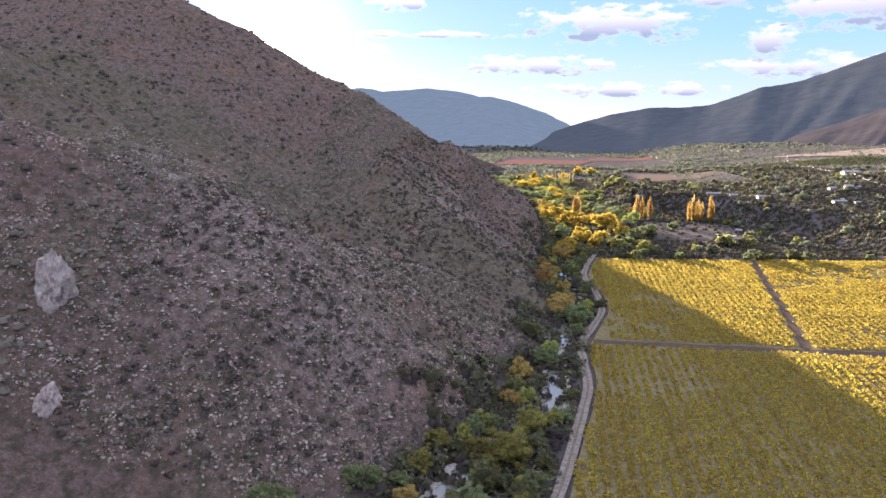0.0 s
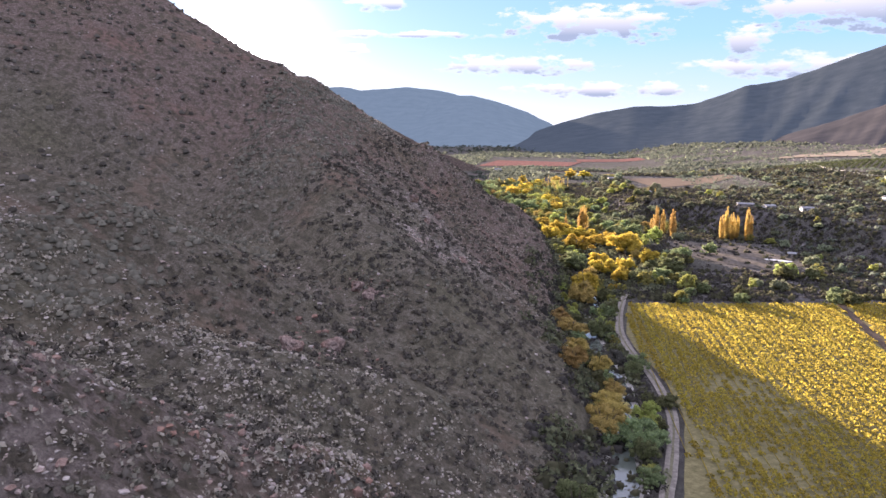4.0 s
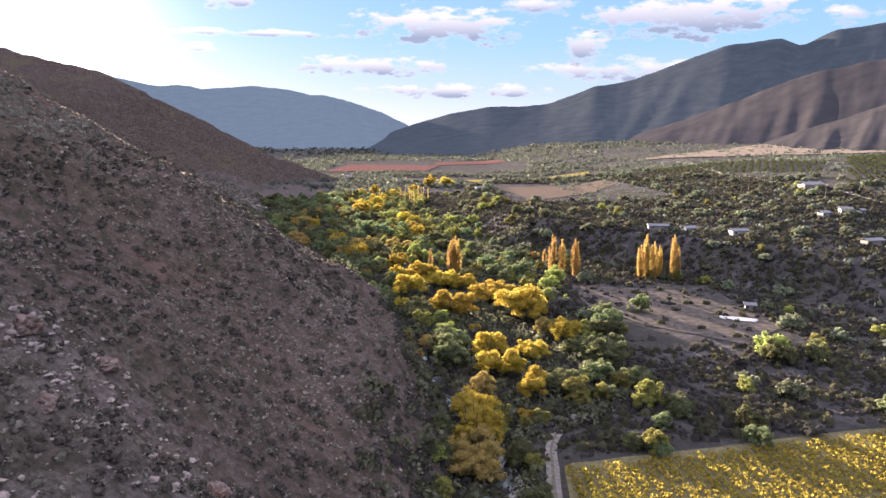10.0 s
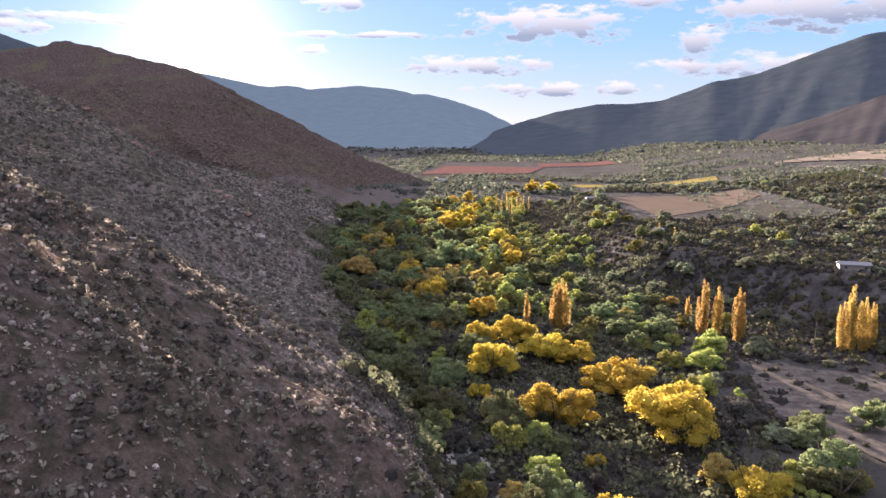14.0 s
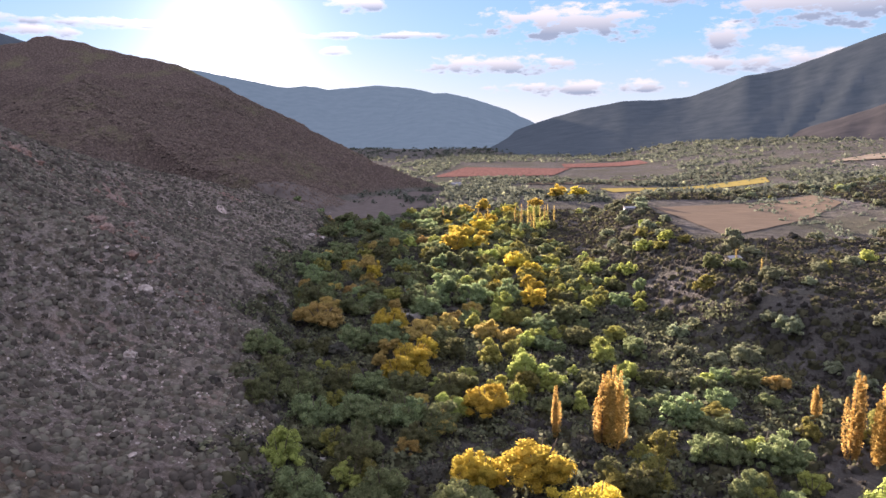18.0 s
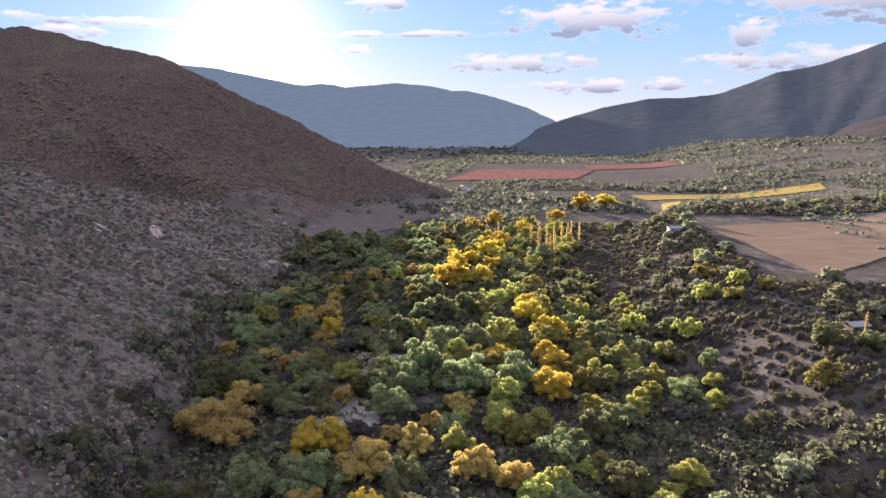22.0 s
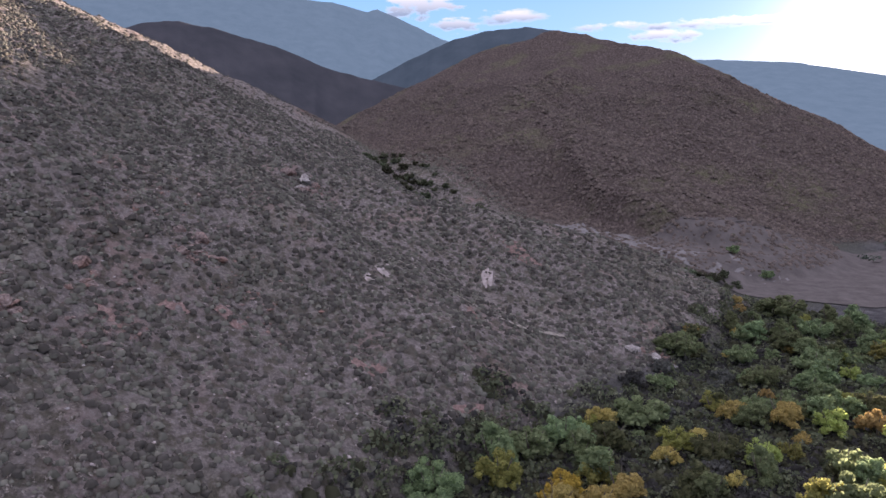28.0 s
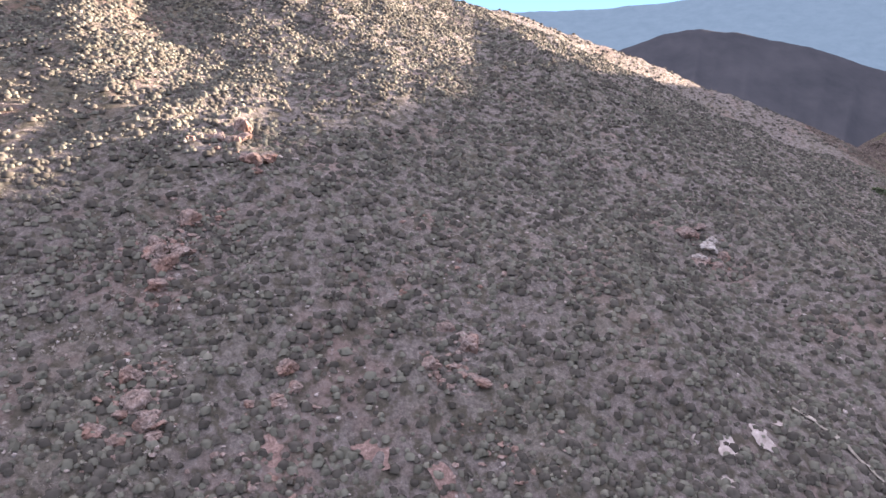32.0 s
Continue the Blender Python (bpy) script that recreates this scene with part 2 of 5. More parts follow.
def plain(name, colour, rough=0.6, metal=0.0, scale=3.0, vary=0.18):
    m, nt, b = material(name)
    f = noise_tex(nt, scale, 5, 0.65)
    lo, hi = tuple(c * (1 - vary) for c in colour), tuple(min(1, c * (1 + vary)) for c in colour)
    nt.links.new(ramp(nt, f, [(0.3, lo), (0.7, hi)]), b.inputs["Base Color"])
    b.inputs["Roughness"].default_value, b.inputs["Metallic"].default_value = rough, metal
    b.inputs["Specular IOR Level"].default_value = 0.3
    bump(nt, b, f, 0.01)
    return m


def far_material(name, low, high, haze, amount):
    """A far range, with kilometres of evening haze painted on as a faint glow."""
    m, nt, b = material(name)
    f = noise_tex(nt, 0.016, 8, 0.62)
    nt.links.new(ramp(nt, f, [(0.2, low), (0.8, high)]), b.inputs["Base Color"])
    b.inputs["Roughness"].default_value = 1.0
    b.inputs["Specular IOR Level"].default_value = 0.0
    # blue emission stands in for haze; the slopes are no light source
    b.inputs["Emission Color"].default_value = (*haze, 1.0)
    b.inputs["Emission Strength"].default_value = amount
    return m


GROUND = ground_material()
SCREE = speckle("weathered_rock", [(0.28, (0.13, 0.105, 0.092)), (0.5, (0.28, 0.24, 0.215)), (0.75, (0.46, 0.415, 0.385))], 1.6, bumps=0.12, tint=[(0.3, (0.15, 0.112, 0.094)), (0.7, (0.33, 0.265, 0.23))])
PALE_ROCK = speckle("pale_rock", [(0.3, (0.15, 0.125, 0.11)), (0.55, (0.3, 0.265, 0.235)), (0.8, (0.46, 0.42, 0.38))], 0.9, bumps=0.25)
SCRUB = foliage("dry_scrub", (0.046, 0.043, 0.034), (0.125, 0.115, 0.092), 0.15, 0.08)
SAGE = foliage("grey_sage", (0.075, 0.07, 0.054), (0.195, 0.18, 0.142), 0.15, 0.25)
# distant green leaves, the haze of the air put in as a greyer colour
HAZED_GREEN = foliage("haze_greyed_leaves", (0.045, 0.053, 0.043), (0.135, 0.15, 0.112), 0.1, 0.4)
STRAW = foliage("pale_dry_grass", (0.16, 0.14, 0.11), (0.38, 0.34, 0.28), 0.1, 0.3)
BUSH = foliage("valley_bush", (0.042, 0.046, 0.029), (0.14, 0.145, 0.082), 0.2, 0.45)
YELLOW = foliage("yellow_leaves", (0.22, 0.168, 0.032), (0.62, 0.485, 0.08), 0.075, 0.6)
POPLAR_GOLD = foliage("poplar_leaves", (0.26, 0.175, 0.055), (0.56, 0.4, 0.13), 0.06, 0.6)
ORANGE = foliage("ochre_leaves", (0.2, 0.152, 0.056), (0.5, 0.38, 0.13), 0.09, 0.55)
LIME = foliage("yellow_green_leaves", (0.132, 0.138, 0.042), (0.385, 0.39, 0.112), 0.16, 0.55)
GREEN = foliage("green_leaves", (0.071, 0.084, 0.042), (0.235, 0.262, 0.124), 0.2, 0.55)
OLIVE = foliage("grey_olive_leaves", (0.085, 0.094, 0.062), (0.27, 0.285, 0.175), 0.18, 0.5)
ORCHARD = foliage("orchard_leaves", (0.026, 0.034, 0.018), (0.09, 0.108, 0.055), 0.1, 0.35)
REDDISH = foliage("reddish_brush", (0.055, 0.043, 0.034), (0.15, 0.12, 0.098), 0.12, 0.1)
GREY = foliage("grey_brown_twigs", (0.036, 0.035, 0.03), (0.105, 0.1, 0.086), 0.15, 0.3)
VINE = foliage("vine_leaves", (0.105, 0.09, 0.022), (0.43, 0.333, 0.05), 0.03, 0.52)
BARK = speckle("grey_bark", [(0.3, (0.06, 0.048, 0.038)), (0.7, (0.19, 0.16, 0.13))], 3.0, stretch=(1, 1, 0.2))
VINE_SOIL = speckle("vineyard_soil", [(0.3, (0.075, 0.068, 0.034)), (0.5, (0.12, 0.106, 0.055)), (0.72, (0.19, 0.165, 0.09))], 0.7)
DIRT = speckle("pale_dirt_track", [(0.3, (0.12, 0.1, 0.08)), (0.55, (0.22, 0.19, 0.155)), (0.75, (0.32, 0.285, 0.24))], 0.9)
ROAD_DIRT = speckle("grey_dirt_road", [(0.3, (0.09, 0.08, 0.068)), (0.55, (0.165, 0.148, 0.13)), (0.75, (0.25, 0.23, 0.205))], 0.8)
CLEARING = speckle("trampled_soil", [(0.3, (0.045, 0.04, 0.033)), (0.5, (0.085, 0.074, 0.062)), (0.75, (0.165, 0.142, 0.12))], 0.35)
# earth path, its colour darkened for the shade of the vines beside it
SHADED_PATH = speckle("vine_shaded_track", [(0.3, (0.04, 0.031, 0.024)), (0.7, (0.095, 0.073, 0.058))], 0.8)
GRASSY = speckle("dry_verge_grass", [(0.3, (0.06, 0.058, 0.04)), (0.7, (0.15, 0.14, 0.095))], 1.2)
GRAVEL = speckle("river_gravel", [(0.3, (0.11, 0.105, 0.09)), (0.55, (0.21, 0.2, 0.18)), (0.75, (0.34, 0.33, 0.3))], 1.2)
PLOUGHED = speckle("ploughed_brown_field", [(0.3, (0.088, 0.068, 0.05)), (0.6, (0.135, 0.105, 0.079)), (0.8, (0.185, 0.145, 0.11))], 0.25, stretch=(0.3, 3, 1))
RED_FIELD = speckle("red_autumn_vineyard", [(0.3, (0.09, 0.05, 0.043)), (0.7, (0.165, 0.09, 0.075))], 0.1, stretch=(2, 0.3, 1))
GOLD_FIELD = speckle("golden_field", [(0.3, (0.14, 0.115, 0.04)), (0.7, (0.26, 0.205, 0.07))], 0.12, stretch=(0.3, 3, 1))
TAN_SLOPE = speckle("dry_tan_grass", [(0.3, (0.13, 0.105, 0.08)), (0.55, (0.21, 0.172, 0.13)), (0.75, (0.3, 0.25, 0.19))], 0.06)
DRY_FIELD = speckle("dry_meadow", [(0.3, (0.055, 0.044, 0.033)), (0.7, (0.105, 0.084, 0.062))], 0.05)
TERRACE = speckle("dull_terrace_soil", [(0.3, (0.062, 0.053, 0.047)), (0.7, (0.108, 0.093, 0.083))], 0.12)
PALE_SOIL = speckle("pale_bare_soil", [(0.3, (0.17, 0.138, 0.118)), (0.55, (0.28, 0.234, 0.208)), (0.75, (0.4, 0.345, 0.315))], 0.8)
RED_SOIL = speckle("rust_red_soil", [(0.34, (0.085, 0.058, 0.049)), (0.5, (0.145, 0.096, 0.08)), (0.7, (0.25, 0.18, 0.155))], 1.3)
TERRACE_STRIP = speckle("grey_terrace_gravel", [(0.3, (0.095, 0.085, 0.077)), (0.7, (0.17, 0.155, 0.143))], 0.25)
CRAG = speckle("red_brown_crag", [(0.28, (0.075, 0.055, 0.046)), (0.5, (0.17, 0.13, 0.112)), (0.75, (0.32, 0.265, 0.235))], 1.4, bumps=0.2, tint=[(0.3, (0.1, 0.058, 0.045)), (0.7, (0.25, 0.155, 0.12))])
WHITE_PAINT = plain("white_wall", (0.36, 0.345, 0.325))
TIN = plain("galvanised_roof", (0.14, 0.14, 0.145), 0.55, 0.0)
BEIGE_WALL = plain("ochre_wall", (0.22, 0.19, 0.155))
TARP = plain("pale_tarpaulin", (0.52, 0.5, 0.46), 0.55, scale=0.8)
DARK_OPENING = plain("dark_opening", (0.04, 0.04, 0.045), 0.3)
TIMBER = plain("grey_timber", (0.24, 0.2, 0.16), 0.85)
WIRE = plain("cable", (0.08, 0.08, 0.085), 0.5)


def water_material():
    m, nt, b = material("shallow_river_water")
    b.inputs["Base Color"].default_value = (0.06, 0.07, 0.06, 1)
    b.inputs["Roughness"].default_value, b.inputs["Specular IOR Level"].default_value = 0.08, 0.6
    bump(nt, b, noise_tex(nt, 1.5, 4), 0.03, 0.6)
    return m


WATER = water_material()


# ---- the lie of the land ----
# spurs and hills: crest points (x, y, z) from toe to top, and the fall of the sides
SPURS = [
    ([(-8, 195, -4), (-55, 176, 30), (-86, 150, 53), (-186, 127, 95), (-330, 110, 170)], 0.73),
    ([(-12, 415, 4), (-35, 410, 33), (-57, 425, 42), (-95, 424, 64), (-131, 413, 91), (-202, 411, 127), (-338, 460, 188), (-420, 500, 200)], 0.69),
    ([(-10, 352, 0), (-28, 377, 29), (-68, 393, 59)], 0.65),
    ([(-8, 255, 0), (-50, 260, 37), (-78, 300, 52), (-132, 379, 93), (-240, 360, 140)], 0.69),
    ([(-8, 225, 2), (-46, 218, 24), (-88, 234, 45), (-162, 219, 81), (-300, 260, 130)], 0.58),
]
UPPER_SPURS = [
    ([(-70, 575, 2), (-120, 569, 41), (-152, 584, 62), (-229, 624, 84), (-282, 640, 99), (-350, 731, 111), (-430, 700, 137)], 0.63),
    ([(-100, 665, 5), (-154, 655, 37), (-204, 666, 61), (-270, 667, 90)], 0.58),
    ([(-215, 604, 77), (-250, 588, 98), (-285, 566, 122), (-330, 552, 142)], 0.5),
    ([(-128, 790, 2), (-159, 756, 21), (-172, 738, 34), (-190, 733, 42), (-262, 723, 64), (-295, 690, 93)], 0.5),
    ([(-128, 835, 3), (-152, 832, 18), (-172, 820, 29), (-194, 812, 38), (-225, 800, 46), (-262, 750, 62), (-285, 715, 80)], 0.55),
    ([(-140, 892, 5), (-160, 880, 16), (-178, 868, 25), (-198, 858, 31), (-217, 843, 36), (-236, 822, 42)], 0.6),
    ([(-85, 1200, -3), (-250, 1195, 52), (-350, 1200, 95), (-427, 1226, 146), (-598, 1250, 185), (-678, 1197, 162), (-697, 1075, 99)], 0.53),
    ([(-280, 989, 53), (-427, 1030, 102), (-497, 1176, 137)], 0.44),
    ([(-396, 596, 164), (-502, 714, 153), (-538, 839, 113), (-576, 903, 95), (-640, 985, 60)], 0.53),
]
# where the hills meet the valley floor: y, x
HILL_FOOT = [(60, -40), (130, -28), (165, -16), (205, -6), (245, -6), (290, -9), (325, -12), (400, -14), (440, -24), (505, -45), (590, -75), (638, -88), (683, -105), (760, -121), (800, -122), (850, -135), (895, -150), (940, -180), (1000, -165), (1080, -120), (1176, -70), (1300, -70)]


# knolls and hollows on the slopes: x, y, half width, height
SWELLS = [(-95, 631, 38, -6.4), (-240, 680, 38, 4.6), (-62, 331, 12, 5.6), (-95, 559, 18, -5.5), (-92, 153, 18, 3.3), (-69, 428, 12, 5.0), (-42, 131, 12, -5.4), (-192, 723, 18, 4.5),
          (-115, 594, 12, 7.4), (-63, 222, 12, -8.6), (-56, 204, 12, 8.5), (-147, 681, 18, -4.1), (-211, 646, 12, 5.3), (-129, 591, 12, -5.9), (-95, 538, 12, -5.6), (-61, 522, 12, 4.0),
          (-65, 160, 12, 3.3), (-51, 323, 12, 3.7), (-192, 768, 12, 3.1), (-95, 631, 12, -6.2), (-80, 573, 12, -3.5), (-170, 742, 12, -3.1), (-34, 424, 26, 1.8), (-165, 224, 24, -11.0)]


def lattice(ix, iy, seed):
    """A fixed random value for each point of a whole-number lattice."""
    n = (ix.astype(np.int64) * 374761393 + iy.astype(np.int64) * 668265263 + seed * 974634777) & 0x7FFFFFFF
    n = ((n ^ (n >> 13)) * 1274126177) & 0x7FFFFFFF
    return ((n ^ (n >> 16)) & 0xFFFF) / 65535.0


def value_noise(x, y, seed=0):
    ix, iy = np.floor(x), np.floor(y)
    fx, fy = x - ix, y - iy
    fx, fy = fx * fx * (3 - 2 * fx), fy * fy * (3 - 2 * fy)
    a, b = lattice(ix, iy, seed), lattice(ix + 1, iy, seed)
    c, d = lattice(ix, iy + 1, seed), lattice(ix + 1, iy + 1, seed)
    return (a + (b - a) * fx) * (1 - fy) + (c + (d - c) * fx) * fy


def fbm(x, y, octaves=4, seed=0):
    """Layered noise, about -1 to 1."""
    out, amp, total = 0.0, 1.0, 0.0
    for k in range(octaves):
        out = out + amp * (value_noise(x * 2**k, y * 2**k, seed + k) * 2 - 1)
        total, amp = total + amp, amp * 0.55
    return out / total


def smooth(a, b, v):
    t = np.clip((v - a) / (b - a), 0, 1)
    return t * t * (3 - 2 * t)


def valley_floor(x, y):
    """The valley's bottom, its eastern bench and the foothills beyond."""
    edge = np.interp(y, [300, 480, 560, 640, 760, 900, 1050], [165, 150, 105, 30, 15, 18, 60])
    bench = 15 * smooth(0, 34, x - edge) * (1 - smooth(950, 1200, y) * (1 - smooth(150, 400, x)))
    rise = 0.13 * np.clip(x - 140, 0, 190) * (1 - 0.55 * smooth(850, 1150, y)) + 0.045 * np.clip(x - 330, 0, 900)
    return bench + rise * smooth(470, 640, y) + 0.35 * fbm(x / 23, y / 23, 3, 5)


def spur_height(x, y):
    tops = []
    for nodes, fall in SPURS + UPPER_SPURS:
        h = None
        for p, q in zip(nodes[:-1], nodes[1:]):
            dx, dy = q[0] - p[0], q[1] - p[1]
            t = np.clip(((x - p[0]) * dx + (y - p[1]) * dy) / (dx * dx + dy * dy), 0, 1)
            away = np.hypot(x - p[0] - t * dx, y - p[1] - t * dy)
            hh = p[2] + t * (q[2] - p[2]) - fall * (np.sqrt(away**2 + 16) - 4)
            h = hh if h is None else np.maximum(h, hh)
        tops.append(h)
    tops.append(np.zeros_like(tops[0]))
    tops = np.stack(tops)
    m = tops.max(0)
    return m + 2.5 * np.log(np.exp((tops - m) / 2.5).sum(0))


def land(x, y):
    """Ground height, and how far it is hillside (0 to 1)."""
    x, y = np.asarray(x, float), np.asarray(y, float)
    wx, wy = x + 5 * fbm(x / 40, y / 40, 3, 11), y + 5 * fbm(x / 40, y / 40, 3, 17)
    foot = np.interp(y, [p[0] for p in HILL_FOOT], [p[1] for p in HILL_FOOT])
    up = (spur_height(wx, wy) - 2.3) * (1 - smooth(-6, 9, x - foot))
    slope = smooth(0.5, 5.0, up)
    for sx, sy, wide, rise in SWELLS:
        up = up + slope * rise * np.exp(-((x - sx) ** 2 + (y - sy) ** 2) / (2 * wide * wide))
    # the terrace between the side valley and the further hill
    rim = np.interp(x, [-357, -323, -278, -250, -221, -177, -150, -130], [1008, 972, 950, 948, 955, 985, 1005, 1040])
    flat = (1 - smooth(-5, 9, y - rim)) * smooth(893, 903, y) * smooth(-365, -265, x)
    up = up + flat * (np.minimum(up, 9.0 + np.clip(-180 - x, -60, 150) * 0.08) - up)
    hill = smooth(1.5, 6.0, up)
    crag = 1 - np.abs(fbm(x / 17 + 3, y / 17, 4, 23))
    # gullies and ribs that run down the slopes
    rib = np.abs(fbm(x / 42, y / 9.5 + 0.25 * fbm(x / 20, y / 20, 2, 83), 3, 87)) - 0.3
    wild = smooth(930, 1010, y)
    up = np.maximum(up, 0) + hill * (2.4 * (crag - 0.75) + 0.8 * fbm(x / 5.0, y / 5.0, 3, 31) + 2.2 * rib * smooth(4, 18, up) + wild * smooth(12, 45, up) * (7.0 * np.abs(fbm(x / 60, y / 38, 4, 89)) - 2.0 + 2.0 * fbm(x / 14, y / 14, 3, 93)) + smooth(20, 60, up) * np.where(y < 520, 3.0, 1.2) * fbm(x / 45, y / 45, 3, 41))
    return valley_floor(x, y) * (1 - hill) + up, hill


def land_z(x, y):
    return float(land(np.array([x]), np.array([y]))[0][0])


def mesh_of(name, verts, faces, mat, smooth_shade=False):
    """A mesh from arrays: verts (n, 3), faces (m, 3 or 4)."""
    verts, faces = np.asarray(verts, np.float32), np.asarray(faces, np.int32)
    me = bpy.data.meshes.new(name)
    k = faces.shape[1]
    me.vertices.add(len(verts))
    me.vertices.foreach_set("co", verts.ravel())
    me.loops.add(faces.size)
    me.loops.foreach_set("vertex_index", faces.ravel())
    me.polygons.add(len(faces))
    me.polygons.foreach_set("loop_start", np.arange(0, faces.size, k, dtype=np.int32))
    me.polygons.foreach_set("use_smooth", np.full(len(faces), smooth_shade))
    me.update(calc_edges=True)
    if mat:
        me.materials.append(mat)
    return me


def grid_faces(rows, cols):
    a = (np.arange(rows - 1)[:, None] * cols + np.arange(cols - 1)[None]).ravel()
    return np.stack([a, a + 1, a + cols + 1, a + cols], -1)


def spaced(inner_lo, inner_hi, step, lo, hi, growth=1.13):
    """Even steps inside, growing ones outside."""
    mid = list(np.arange(inner_lo, inner_hi + step, step))
    out, s = [], step
    v = inner_lo
    while v > lo:
        s *= growth
        v -= s
        out.append(v)
    left = out[::-1]
    out, s, v = [], step, mid[-1]
    while v < hi:
        s *= growth
        v += s
        out.append(v)
    return np.array(left + mid + out)


def build_ground():
    xs, ys = spaced(-370, 130, 2.6, -4600, 4600), spaced(80, 900, 2.6, -1500, 4900)
    xs = np.concatenate([xs[xs < -760], np.arange(-760.0, -372.0, 5.0), xs[xs > -371]])
    ys = np.concatenate([ys[ys < 901], np.arange(905.0, 1330.0, 4.5), ys[ys > 1332]])
    gx, gy = np.meshgrid(xs, ys)
    z, hill = land(gx.ravel(), gy.ravel())
    me = mesh_of("ground", np.stack([gx.ravel(), gy.ravel(), z], -1), grid_faces(len(ys), len(xs)), GROUND, True)
    at = me.attributes.new("hill", "FLOAT", "POINT")
    at.data.foreach_set("value", hill.astype(np.float32))
    gx, gy = gx.ravel(), gy.ravel()
    side = np.interp(gx, [-700, -450, -300, -100], [960, 905, 915, 930])
    crest = np.interp(gx, [-180, -92, -65, -34, -10], [140, 155, 166, 182, 197])
    lush = smooth(2, 12, gy - crest) * (1 - smooth(290, 335, gy))
    rust = np.maximum(1 - smooth(-4, 8, gy - crest), smooth(300, 340, gy) * (1 - smooth(405, 432, gy + 0.1 * gx)))
    heap = lambda hx, hy, wide: np.exp(-((gx - hx) ** 2 + (gy - hy) ** 2) / (2 * wide * wide))
    stony_zone = np.maximum.reduce([heap(-108, 572, 24), heap(-90, 545, 18), heap(-68, 148, 16), heap(-50, 142, 13), heap(-46, 440, 14), heap(-53, 319, 8), heap(-40, 309, 7), heap(-50, 297, 6)])
    for key, value in (("lush", lush), ("rust", rust), ("bare_rock", stony_zone), ("pale_slope", smooth(585, 640, gy) * (1 - smooth(890, 925, gy)))):
        at = me.attributes.new(key, "FLOAT", "POINT")
        at.data.foreach_set("value", np.clip(value * (0.85 + 0.35 * fbm(gx / 18, gy / 18, 3, 57)), 0, 1).astype(np.float32))
    at = me.attributes.new("cover", "FLOAT", "POINT")
    at.data.foreach_set("value", (smooth(-10, 30, gy - side) * smooth(-60, -120, gx)).astype(np.float32))
    tagged(new("ground", me), "dry valley floor and stony brown hillsides", "ground", kind="structure")


build_ground()


def mountain_range(name, label, mat, centre, dist, crest, seed, drop=-40, reach=2.1, foot=None, bend=1.15):
    """A range whose skyline stands at given bearings and elevations (degrees) from a centre."""
    az = np.array([c[0] for c in crest], float)
    el = np.array([c[1] for c in crest], float)
    a = np.linspace(az[0], az[-1], 220)
    e = np.interp(a, az, el) + 0.10 * fbm(a * 0.8, a * 0 + seed, 4, seed)
    d = np.interp(a, np.linspace(az[0], az[-1], len(dist)), dist)
    top = 64 + d * np.tan(np.radians(e))
    s = np.linspace(-0.35, 1.0, 64)  # behind the crest to the foot in front
    A, S = np.meshgrid(np.radians(a), s, indexing="ij")
    D, T = d[:, None], np.maximum(top, 5)[:, None]
    wide = T * reach + 60 if foot is None else D - foot
    r = D - S * wide
    run = S * wide / 800
    fold = np.abs(fbm(np.degrees(A) * 0.32 + run * 0.75, run * 0.3 + seed, 4, seed + 3))
    fold2 = fbm(np.degrees(A) * 1.1 + run * 0.9 + seed, run * 0.4, 3, seed + 9)
    fall = np.where(S > 0, 1 - S, 1 + S * 1.2)
    z = drop + (T - drop) * fall**bend - np.abs(S) * (1 - np.abs(S)) * T * (0.55 * fold + 0.1 * fold2) * np.minimum(1, 600 / wide)
    v = np.stack([centre[0] + r * np.sin(A), centre[1] + r * np.cos(A), z], -1).reshape(-1, 3)
    me = mesh_of(name, v, grid_faces(len(a), len(s)), mat, True)
    return tagged(new(name, me), label, "mountains", kind="structure")


# last two values: colour and strength of the glow that imitates haze
HAZE_FAR = far_material("far_haze_range", (0.05, 0.06, 0.06), (0.075, 0.086, 0.086), (0.27, 0.42, 0.57), 0.038)
HAZE_MID = far_material("middle_haze_range", (0.02, 0.024, 0.025), (0.044, 0.048, 0.05), (0.26, 0.39, 0.55), 0.0135)
HAZE_NEAR = far_material("scrub_haze_range", (0.022, 0.021, 0.021), (0.05, 0.045, 0.044), (0.30, 0.38, 0.55), 0.0055)
EYE, WEST_EYE = (-10, 330), (-30, 680)
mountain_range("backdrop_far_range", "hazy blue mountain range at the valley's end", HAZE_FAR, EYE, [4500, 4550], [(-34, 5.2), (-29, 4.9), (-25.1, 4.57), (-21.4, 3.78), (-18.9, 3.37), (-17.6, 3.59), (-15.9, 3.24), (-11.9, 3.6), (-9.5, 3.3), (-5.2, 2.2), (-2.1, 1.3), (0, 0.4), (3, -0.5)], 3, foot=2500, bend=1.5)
mountain_range("backdrop_far_spur", "hazy blue spur in front of the far range", HAZE_FAR, EYE, [4100, 4250], [(-18, -0.5), (-15.5, 0.9), (-11.9, 1.84), (-8.4, 2.95), (-6.8, 2.95), (-5.2, 2.6), (-2.1, 1.6), (0, 0.56), (2.5, -0.9)], 7, foot=2150, bend=1.5)
